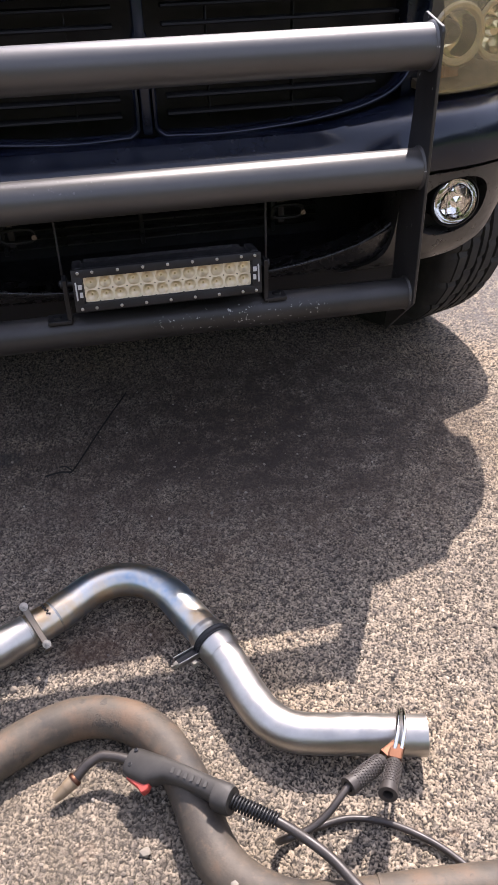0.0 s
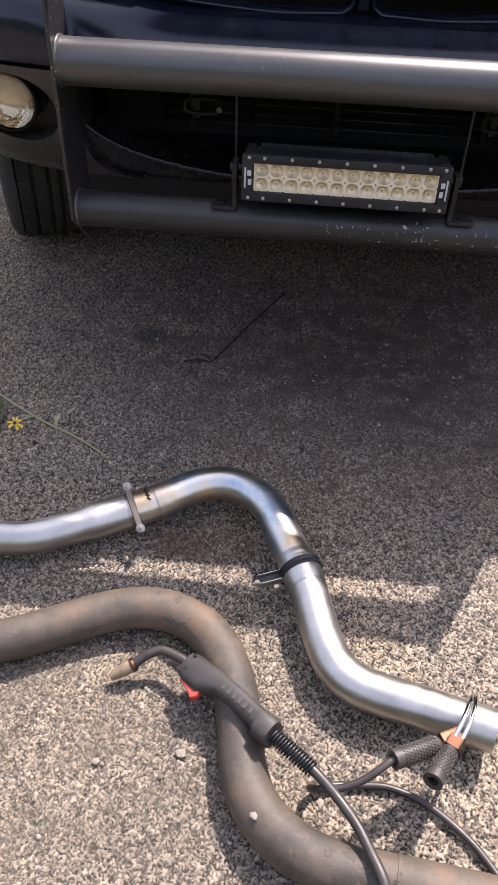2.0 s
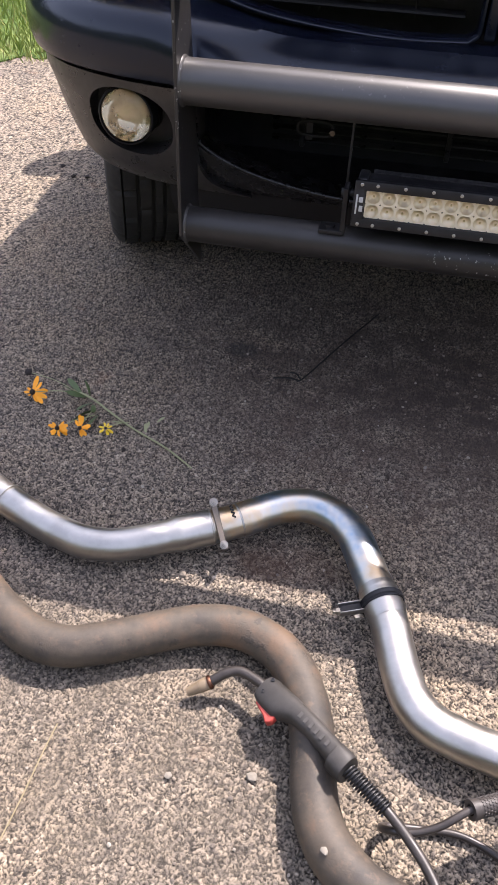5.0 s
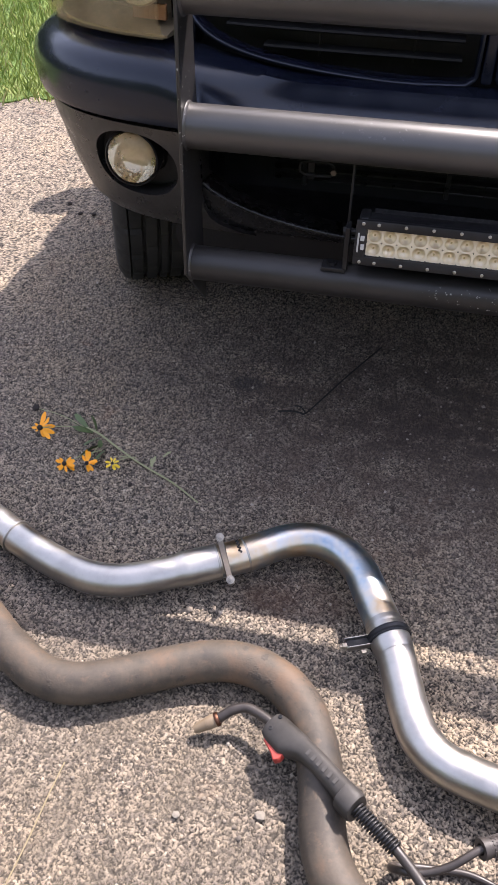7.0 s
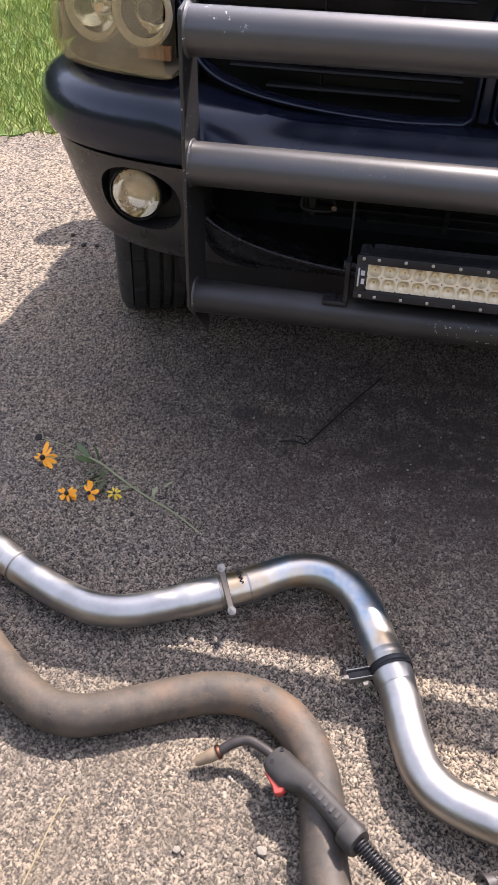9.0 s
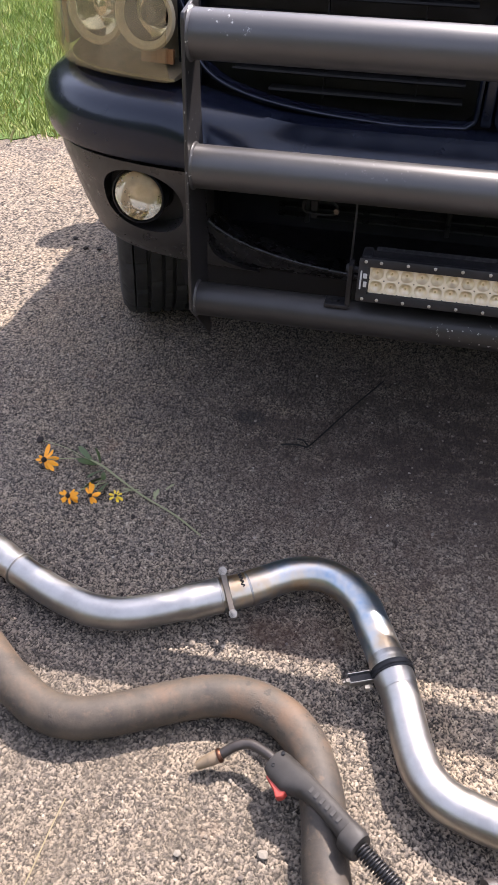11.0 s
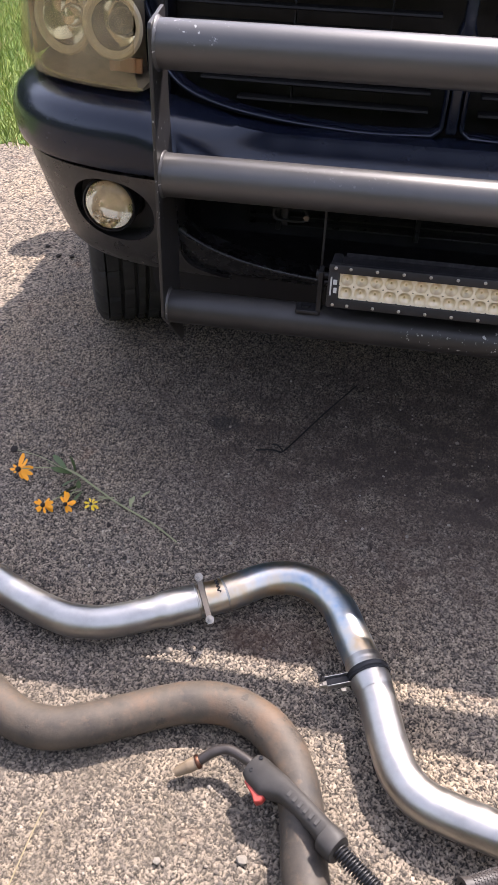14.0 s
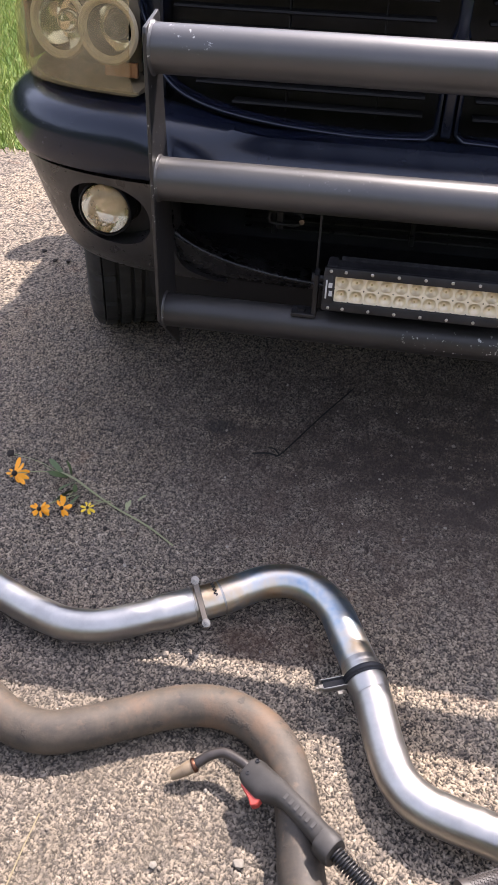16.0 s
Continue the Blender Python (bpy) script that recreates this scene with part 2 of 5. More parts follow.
GRIP = make_dusty_plastic("knurled_grip_rubber", (0.026, 0.021, 0.018), 0.55)
GUARD = make_guard()
PLATE = make_guard("dull_black_enamel", dull=True)
CHIPPED = make_guard("chipped_black_enamel", (0.13, 1.364, 0.442), dull=True)
SCUFFED = make_guard("scuffed_black_enamel", (-0.420, 1.372, 0.928), (0.055, 0.05, 0.030))
RUBBED = make_guard("rubbed_black_enamel", (-0.17, 1.372, 0.724), (0.085, 0.05, 0.022), bare=(0.10, 0.10, 0.10))
STEEL = make_steel("brushed_steel", (0.44, 0.422, 0.392), 0.36)
HEAT = make_heat_steel()
ZINC = make_steel("zinc_bolt", (0.30, 0.275, 0.235), 0.34)
BROWNSTEEL = make_steel("dull_bracket_steel", (0.17, 0.145, 0.12), 0.48)
COPPER = make_steel("copper", (0.105, 0.052, 0.034), 0.48)
BRASS = make_dusty_plastic("worn_spattered_brass", (0.17, 0.125, 0.078), 0.5)
CHROME = make_steel("chrome", (0.80, 0.79, 0.76), 0.08, 0.3)
CREAM = Mat("cream_reflector", (0.62, 0.54, 0.39), 0.34).m
CREAMP = Mat("cream_panel", (0.36, 0.305, 0.205), 0.45).m
LAMPBODY = make_dusty_plastic("brown_lamp_housing", (0.105, 0.084, 0.056), 0.4)
CHIP = Mat("yellow_led_chip", (0.40, 0.34, 0.17), 0.4).m
RUST = make_rust()
TYRE = make_tyre()
LAWN = make_lawn()
BLADES = make_blades("grass_blades", [(0.0, (0.10, 0.16, 0.028)), (0.5, (0.19, 0.26, 0.048)), (0.85, (0.30, 0.34, 0.085)), (1.0, (0.42, 0.36, 0.18))])
HEDGE = make_lawn()
HEDGE.name = "unseen_foliage"
for nd in HEDGE.node_tree.nodes:
    if nd.bl_idname == "ShaderNodeValToRGB":
        for e, c in zip(nd.color_ramp.elements, ((0.018, 0.030, 0.010), (0.040, 0.060, 0.018), (0.075, 0.10, 0.03))):
            e.color = (*c, 1)
LENS = make_hazed_lens()
FOGLENS = make_hazed_lens(0.30, 0.60, (0.58, 0.43, 0.25), "yellowed_fog_lens")
CUP = make_steel("reflector_cup", (0.72, 0.64, 0.49), 0.46, 0.3)
CLEAR = make_clear()
STONES = make_stones()
RED = Mat("red_trigger_plastic", (0.34, 0.045, 0.032), 0.5).m
AMBER = Mat("amber_reflector", (0.22, 0.105, 0.048), 0.22).m
WHITE = Mat("raised_grey_lettering", (0.42, 0.42, 0.41), 0.6).m
GREYLET = Mat("embossed_lettering", (0.046, 0.042, 0.037), 0.5).m
PETAL = Mat("yellow_petal", (0.88, 0.35, 0.008), 0.5).m
STEM = Mat("green_stem", (0.25, 0.26, 0.13), 0.55).m
LEMON = Mat("lemon_petal", (0.80, 0.56, 0.03), 0.5).m
LEAF = Mat("dark_leaf", (0.080, 0.115, 0.042), 0.55).m
CONE = Mat("dark_flower_cone", (0.018, 0.012, 0.009), 0.8).m
STRAW = Mat("dry_straw", (0.22, 0.18, 0.10), 0.7).m
TWIG = Mat("dark_twig", (0.008, 0.007, 0.006), 0.8).m
WINDOW = Mat("tinted_window", (0.01, 0.012, 0.014), 0.05).m
PALE = Mat("pale_stone", (0.19, 0.170, 0.138), 0.85).m


# ---------------------------------------------------------------- shape helpers
def thing(name, label, category, at=(0, 0, 0), group="", kind=""):
    ob = new(name)
    ob.location = at
    ob.empty_display_size = 0.05
    return tagged(ob, label, category, group, kind)


def obj(name, geo, mat, parent=None, label="", smooth=True, m=None):
    """One mesh object from (verts, faces); in the parent's place unless m is given."""
    me = bpy.data.meshes.new(name)
    me.from_pydata([tuple(v) for v in geo[0]], [], geo[1])
    me.materials.append(mat)
    bm = bmesh.new()
    bm.from_mesh(me)
    bmesh.ops.recalc_face_normals(bm, faces=bm.faces)
    bm.to_mesh(me)
    bm.free()
    if smooth:
        me.shade_smooth()
        me.set_sharp_from_angle(angle=radians(38))
    ob = new(name, me)
    ob.parent = parent
    if m is not None:
        ob.matrix_basis = m
    if label:
        tagged(ob, label)
    return ob


def again(src, name, parent, m):
    """Another object on the same mesh."""
    ob = new(name, src.data)
    ob.parent = parent
    ob.matrix_basis = m
    return ob


def join(*geos):
    vs, fs = [], []
    for v, f in geos:
        k = len(vs)
        vs += list(v)
        fs += [tuple(i + k for i in face) for face in f]
    return vs, fs


def moved(geo, m):
    return [m @ Vector(v) for v in geo[0]], geo[1]


def from_bm(bm):
    bm.verts.index_update()
    g = [v.co.copy() for v in bm.verts], [tuple(v.index for v in f.verts) for f in bm.faces]
    bm.free()
    return g


def box(sx, sy, sz, bevel=0.002, seg=2, at=(0, 0, 0)):
    bm = bmesh.new()
    bmesh.ops.create_cube(bm, size=1.0)
    for v in bm.verts:
        v.co = Vector((v.co.x * sx, v.co.y * sy, v.co.z * sz)) + Vector(at)
    if bevel:
        bmesh.ops.bevel(bm, geom=list(bm.edges), offset=bevel, segments=seg, affect="EDGES", profile=0.6)
    return from_bm(bm)


def prism(outline, depth, bevel=0.0):
    """A flat plate: outline in x, y, thickness along z from 0 to depth."""
    bm = bmesh.new()
    vs = [bm.verts.new((x, y, 0)) for x, y in outline]
    f = bm.faces.new(vs)
    ext = bmesh.ops.extrude_face_region(bm, geom=[f])
    for v in ext["geom"]:
        if isinstance(v, bmesh.types.BMVert):
            v.co.z += depth
    if bevel:
        bmesh.ops.bevel(bm, geom=list(bm.edges), offset=bevel, segments=1, affect="EDGES")
    return from_bm(bm)


def smooth_path(pts, n=8):
    """Catmull-Rom through pts."""
    p = [Vector(q) for q in pts]
    p = [2 * p[0] - p[1]] + p + [2 * p[-1] - p[-2]]
    out = []
    for i in range(1, len(p) - 2):
        a, b, c, d = p[i - 1:i + 3]
        for k in range(n):
            t = k / n
            out.append(0.5 * (2 * b + (c - a) * t + (2 * a - 5 * b + 4 * c - d) * t * t + (3 * b - a - 3 * c + d) * t ** 3))
    out.append(p[-2])
    return out


def tube(path, radius, seg=24, wall=0.0, caps=True):
    """A round tube along a list of points; radius a number or a function of 0..1; wall gives open ends with thickness."""
    n = len(path)
    vs, fs = [], []
    up = Vector((0, 0, 1))
    d0 = (path[1] - path[0]).normalized()
    side = d0.cross(up)
    if side.length < 1e-3:
        side = d0.cross(Vector((1, 0, 0)))
    side.normalize()
    for i, p in enumerate(path):
        d = (path[min(i + 1, n - 1)] - path[max(i - 1, 0)]).normalized()
        side = (side - d * side.dot(d)).normalized()
        u = side.cross(d)
        r = radius(i / (n - 1)) if callable(radius) else radius
        for k in range(seg):
            a = 2 * math.pi * k / seg
            vs.append(p + side * (r * math.cos(a)) + u * (r * math.sin(a)))
    for i in range(n - 1):
        for k in range(seg):
            k2 = (k + 1) % seg
            fs.append((i * seg + k, i * seg + k2, (i + 1) * seg + k2, (i + 1) * seg + k))
    if wall:
        base = len(vs)
        for e in (0, n - 1):
            p = path[e]
            for k in range(seg):
                v = vs[e * seg + k]
                vs.append(p + (v - p) * (1 - wall))
        inner = len(vs)
        for e, step in ((0, 1), (n - 1, -1)):
            q = path[min(n - 1, max(0, e + step * 3))]
            p = path[e]
            for k in range(seg):
                v = vs[e * seg + k]
                vs.append(p + (v - p) * (1 - wall) + (q - p))
        for j, e in enumerate((0, n - 1)):
            for k in range(seg):
                k2 = (k + 1) % seg
                fs.append((e * seg + k, e * seg + k2, base + j * seg + k2, base + j * seg + k))
                fs.append((base + j * seg + k, base + j * seg + k2, inner + j * seg + k2, inner + j * seg + k))
            fs.append(tuple(inner + j * seg + k for k in range(seg)))
    elif caps:
        fs.append(tuple(range(seg)))
        fs.append(tuple((n - 1) * seg + k for k in range(seg)))
    return vs, fs


def lathe(profile, seg=32, closed=False, caps=True):
    """Turned round z: profile of (r, z)."""
    vs, fs = [], []
    n = len(profile)
    for k in range(seg):
        a = 2 * math.pi * k / seg
        for r, z in profile:
            vs.append((r * math.cos(a), r * math.sin(a), z))
    for k in range(seg):
        k2 = (k + 1) % seg
        for i in range(n if closed else n - 1):
            j = (i + 1) % n
            fs.append((k * n + i, k2 * n + i, k2 * n + j, k * n + j))
    if caps and not closed:
        if profile[0][0] > 1e-6:
            fs.append(tuple(k * n for k in range(seg)))
        if profile[-1][0] > 1e-6:
            fs.append(tuple(k * n + n - 1 for k in range(seg)))
    return vs, fs


def strip(path, profile, closed=True):
    """A profile of (outward, z) drawn along a plan path of (x, y) that runs with its outer side on the right hand."""
    p = [Vector((x, y, 0)) for x, y in path]
    n, m = len(p), len(profile)
    vs, fs = [], []
    for i in range(n):
        d = (p[min(i + 1, n - 1)] - p[max(i - 1, 0)]).normalized()
        out = Vector((d.y, -d.x, 0))
        for o, z in profile:
            vs.append(p[i] + out * o + Vector((0, 0, z)))
    for i in range(n - 1):
        for k in range(m if closed else m - 1):
            k2 = (k + 1) % m
            fs.append((i * m + k, i * m + k2, (i + 1) * m + k2, (i + 1) * m + k))
    if closed:
        fs.append(tuple(range(m)))
        fs.append(tuple((n - 1) * m + k for k in range(m)))
    return vs, fs


def ring(path, section, normal=Vector((0, -1, 0))):
    """A section of (out, forward) drawn round a closed path."""
    p = [Vector(q) for q in path]
    n, m = len(p), len(section)
    vs, fs = [], []
    for i in range(n):
        d = (p[(i + 1) % n] - p[i - 1]).normalized()
        out = d.cross(normal)
        for o, f in section:
            vs.append(p[i] + out * o + normal * f)
    for i in range(n):
        j = (i + 1) % n
        for k in range(m):
            k2 = (k + 1) % m
            fs.append((i * m + k, i * m + k2, j * m + k2, j * m + k))
    return vs, fs


def carve(ob, cutters):
    """Cuts openings out of ob's mesh with closed shapes."""
    for geo in cutters:
        c = obj("cutter", geo, DARK, smooth=False)
        md = ob.modifiers.new("cut", "BOOLEAN")
        md.operation, md.object, md.solver = "DIFFERENCE", c, "EXACT"
        bpy.context.view_layer.update()
        dg = bpy.context.evaluated_depsgraph_get()
        me = bpy.data.meshes.new_from_object(ob.evaluated_get(dg))
        ob.modifiers.clear()
        ob.data = me
        old = c.data
        bpy.data.objects.remove(c)
        bpy.data.meshes.remove(old)
    ob.data.shade_smooth()
    ob.data.set_sharp_from_angle(angle=radians(38))


def oval(cx, cz, hx, hz, y0, y1, n=40, power=2.0):
    """A closed oval plug along y."""
    vs, fs = [], []
    for y in (y0, y1):
        for k in range(n):
            a = 2 * math.pi * k / n
            c, s = math.cos(a), math.sin(a)
            vs.append((cx + hx * math.copysign(abs(c) ** (2 / power), c), y, cz + hz * math.copysign(abs(s) ** (2 / power), s)))
    for k in range(n):
        k2 = (k + 1) % n
        fs.append((k, k2, n + k2, n + k))
    fs += [tuple(range(n)), tuple(range(n, 2 * n))]
    return vs, fs


FACE = Matrix.Rotation(radians(90), 4, "X")  # turns local z to face -y


# ---------------------------------------------------------------- ground
def stone_field(X, Y, rng, size=0.0058):
    """Chippings pressed into the binder: height, a value of its own for every stone, and 0 in the joints to 1 on the stones."""
    x0, y0 = X.min() - 2 * size, Y.min() - 2 * size
    nx, ny = int((X.max() - x0) / size) + 4, int((Y.max() - y0) / size) + 4
    jx, jy = rng.uniform(0.05, 0.95, (nx, ny)), rng.uniform(0.05, 0.95, (nx, ny))
    turn, long_ = rng.uniform(0, math.pi, (nx, ny)), rng.uniform(1.0, 1.5, (nx, ny))
    tone, top = rng.uniform(0, 1, (nx, ny)), rng.uniform(-0.0011, 0.0007, (nx, ny))
    tx, ty = rng.normal(0, 0.17, (nx, ny)), rng.normal(0, 0.17, (nx, ny))
    ci, cj = ((X - x0) / size).astype(int), ((Y - y0) / size).astype(int)
    first, second = np.full(X.shape, 9.0), np.full(X.shape, 9.0)
    height, shade = np.zeros(X.shape), np.zeros(X.shape)
    for di in (-1, 0, 1):
        for dj in (-1, 0, 1):
            a, b = ci + di, cj + dj
            u, v = X - x0 - (a + jx[a, b]) * size, Y - y0 - (b + jy[a, b]) * size
            c, s, k = np.cos(turn[a, b]), np.sin(turn[a, b]), long_[a, b]
            d = np.hypot((u * c + v * s) / k, (v * c - u * s) * k)
            near = d < first
            second = np.where(near, first, np.minimum(second, d))
            first = np.where(near, d, first)
            height = np.where(near, top[a, b] + tx[a, b] * u + ty[a, b] * v, height)
            shade = np.where(near, tone[a, b], shade)
    face = np.clip((second - first) / (0.38 * size), 0, 1)
    return face * height - (1 - face) * 0.0040, shade, face


def build_ground():
    rng = np.random.default_rng(4)
    xs = np.concatenate([-np.geomspace(400, 2.0, 22), np.arange(-1.95, -1.15, 0.005), np.arange(-1.15, 0.80, 0.0024), np.arange(0.80, 1.50, 0.005), np.geomspace(1.52, 400, 22)])
    ys = np.concatenate([-np.geomspace(400, 0.4, 22) + 0.7, np.arange(0.33, 1.35, 0.0024), 1.35 + np.cumsum(np.linspace(0.0025, 0.0075, 500)), np.geomspace(0.05, 400, 26) + 3.85])
    X, Y = np.meshgrid(xs, ys)
    Z, tone, face = np.zeros_like(X), np.full(X.shape, 0.45), np.full(X.shape, 0.52)
    i0, i1, j0, j1 = 22, len(xs) - 22, 22, len(ys) - 26
    inner = (slice(j0 + 1, j1 - 1), slice(i0 + 1, i1 - 1))
    X[inner] += rng.uniform(-0.0008, 0.0008, X[inner].shape)
    Y[inner] += rng.uniform(-0.0008, 0.0008, X[inner].shape)
    c, s = math.cos(0.55), math.sin(0.55)
    Z[inner], tone[inner], face[inner] = stone_field(X[inner] * c - Y[inner] * s, X[inner] * s + Y[inner] * c, rng)
    nx, ny = len(xs), len(ys)
    idx = np.arange(nx * ny, dtype=np.int32).reshape(ny, nx)
    f = np.stack([idx[:-1, :-1], idx[:-1, 1:], idx[1:, 1:], idx[1:, :-1]], -1).reshape(-1, 4)
    me = bpy.data.meshes.new("ground")
    me.vertices.add(nx * ny)
    me.vertices.foreach_set("co", np.c_[X.ravel(), Y.ravel(), Z.ravel()].astype(np.float32).ravel())
    me.loops.add(f.size)
    me.loops.foreach_set("vertex_index", f.ravel())
    me.polygons.add(len(f))
    me.polygons.foreach_set("loop_start", np.arange(0, f.size, 4, dtype=np.int32))
    for key, values in (("stone_tone", tone), ("stone_face", face)):
        me.attributes.new(key, "FLOAT", "POINT").data.foreach_set("value", values.astype(np.float32).ravel())
    me.update(calc_edges=True)
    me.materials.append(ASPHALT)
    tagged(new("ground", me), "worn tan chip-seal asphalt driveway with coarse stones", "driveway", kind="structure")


def build_lawns():
    edge = smooth_path([(-60, -2, 0), (-8, 1.2, 0), (-3.2, 2.68, 0), (-1.95, 3.40, 0), (-1.6, 3.92, 0), (-1.45, 5.0, 0), (-1.5, 9, 0), (-2, 60, 0)], 30)
    ragged = lambda x: 0.05 * math.sin(9 * x + 1) + 0.035 * math.sin(23 * x) + 0.02 * math.sin(51 * x + 2)
    for name, poly in (("lawn", [(p.x, p.y + 0.05 + ragged(p.x)) for p in edge] + [(-400, 400), (-400, -60)]),
                       ("lawn", [(5.0, -60), (400, -60), (400, 400), (4.5, 400), (4.6, 20)])):
        bm = bmesh.new()
        vs = [bm.verts.new((x, y, 0.004)) for x, y in poly]
        lo = [bm.verts.new((x, y, -0.03)) for x, y in poly]
        bm.faces.new(vs)
        n = len(vs)
        for i in range(n):
            bm.faces.new((vs[i], vs[(i + 1) % n], lo[(i + 1) % n], lo[i]))
        obj(name, from_bm(bm), LAWN, smooth=False)
        tagged(scene.collection.objects[-1], "bright green mown lawn beside the driveway", "lawn", kind="structure")
    rng = random.Random(9)
    vs, fs = [], []
    pts = [(p.x, p.y) for p in edge]

    def inside(x, y):
        for (x0, y0), (x1, y1) in zip(pts, pts[1:]):
            if x0 <= x <= x1:
                return y > y0 + (y1 - y0) * (x - x0) / max(1e-6, x1 - x0)
        return False

    made = 0
    while made < 52000:
        x, y = rng.uniform(-4.6, -1.4), rng.uniform(2.6, 8.0)
        if not inside(x, y - ragged(x) + rng.uniform(-0.03, 0.07)):
            continue
        made += 1
        h, w, a = rng.uniform(0.025, 0.08), rng.uniform(0.0016, 0.0038), rng.uniform(0, 6.28)
        c, s = math.cos(a), math.sin(a)
        lx, ly = rng.uniform(-0.035, 0.035), rng.uniform(-0.035, 0.035)
        k = len(vs)
        vs += [(x - c * w, y - s * w, 0.005), (x + c * w, y + s * w, 0.005), (x + lx * 0.4 + c * w * 0.7, y + ly * 0.4 + s * w * 0.7, h * 0.6), (x + lx, y + ly, h)]
        fs += [(k, k + 1, k + 2), (k, k + 2, k + 3)]
    me = bpy.data.meshes.new("grass")
    me.from_pydata(vs, [], fs)
    me.materials.append(BLADES)
    tagged(new("grass", me), "short sunlit green grass blades with some straw", "grass", kind="stuff")


def pebble(rng, r):
    bm = bmesh.new()
    bmesh.ops.create_icosphere(bm, subdivisions=1, radius=r)
    for v in bm.verts:
        v.co *= rng.uniform(0.72, 1.2)
        v.co.z *= 0.62
    return from_bm(bm)


def build_chippings():
    rng = random.Random(31)
    kinds = [pebble(rng, 1.0) for _ in range(14)]
    vs, fs = [], []
    for i in range(2000):
        x, y = rng.uniform(-1.35, 0.95), rng.uniform(0.33, 2.05)
        r = rng.choice((0.0016, 0.002, 0.0024, 0.003, 0.0036)) * rng.uniform(0.8, 1.25)
        if rng.random() < 0.008:
            r *= 1.5
        g = rng.choice(kinds)
        m = pose(x, y, r * 0.12 - 0.0004, rng.uniform(-25, 25), rng.uniform(-25, 25), rng.uniform(0, 360)) @ Matrix.Scale(r, 4)
        k = len(vs)
        vs += [tuple(m @ Vector(v)) for v in g[0]]
        fs += [tuple(j + k for j in f) for f in g[1]]
    me = bpy.data.meshes.new("chippings")
    me.from_pydata(vs, [], fs)
    me.materials.append(STONES)
    tagged(new("chippings", me), "loose tan and grey stone chippings on the asphalt", "gravel", kind="stuff")


def build_unseen_trees():
    """Unseen dark trees added all round, beyond the lawns, to dim horizon and reflections."""
    rng = random.Random(77)
    vs, fs = [], []
    n = 180
    rows = (0.0, 0.25, 0.5, 0.75, 1.0)
    for k in range(n):
        a = 2 * math.pi * k / n
        top = 9.5 + 2.2 * math.sin(3 * a + 1) + rng.uniform(-1.2, 1.2)
        for q in rows:
            rad = 26 + rng.uniform(-0.8, 0.8) + 1.2 * q
            vs.append((rad * math.cos(a), rad * math.sin(a) + 2, q * top - 0.05))
    m = len(rows)
    for k in range(n):
        k2 = (k + 1) % n
        for i in range(m - 1):
            fs.append((k * m + i, k2 * m + i, k2 * m + i + 1, k * m + i + 1))
    obj("backdrop", (vs, fs), HEDGE, smooth=False)
    tagged(scene.collection.objects[-1], "unseen dark green line of distant trees added to dim the horizon", "trees", kind="structure")


# ---------------------------------------------------------------- pickup truck
def mirrored(pts):
    return [(-x, y) for x, y in reversed(pts) if x > 1e-6] + [(x, y) for x, y in pts]


# plan of the nose, from the middle out to the wheel arch; the path runs from -x to +x, outer side towards -y
NOSE = [(p.x, p.y) for p in smooth_path([(0, 1.49, 0), (0.30, 1.494, 0), (0.52, 1.508, 0), (0.67, 1.538, 0), (0.785, 1.598, 0), (0.860, 1.70, 0), (0.890, 1.84, 0)], 6)]
NOSE = mirrored(NOSE)


def nose_y(x):
    for (x0, y0), (x1, y1) in zip(NOSE, NOSE[1:]):
        if x0 <= x <= x1:
            return y0 + (y1 - y0) * (x - x0) / (x1 - x0)
    return 1.84


def loft(stations):
    """Half sections (y, [(x, z) ...]) mirrored about x = 0 and joined along y."""
    vs, fs = [], []
    rows = []
    for y, half in stations:
        row = [(-x, y, z) for x, z in half] + [(x, y, z) for x, z in reversed(half)]
        rows.append(len(vs))
        vs += row
    m = len(stations[0][1]) * 2
    for a, b in zip(rows, rows[1:]):
        for k in range(m):
            k2 = (k + 1) % m
            fs.append((a + k, a + k2, b + k2, b + k))
    fs.append(tuple(rows[0] + k for k in range(m)))
    fs.append(tuple(rows[-1] + k for k in range(m)))
    return vs, fs


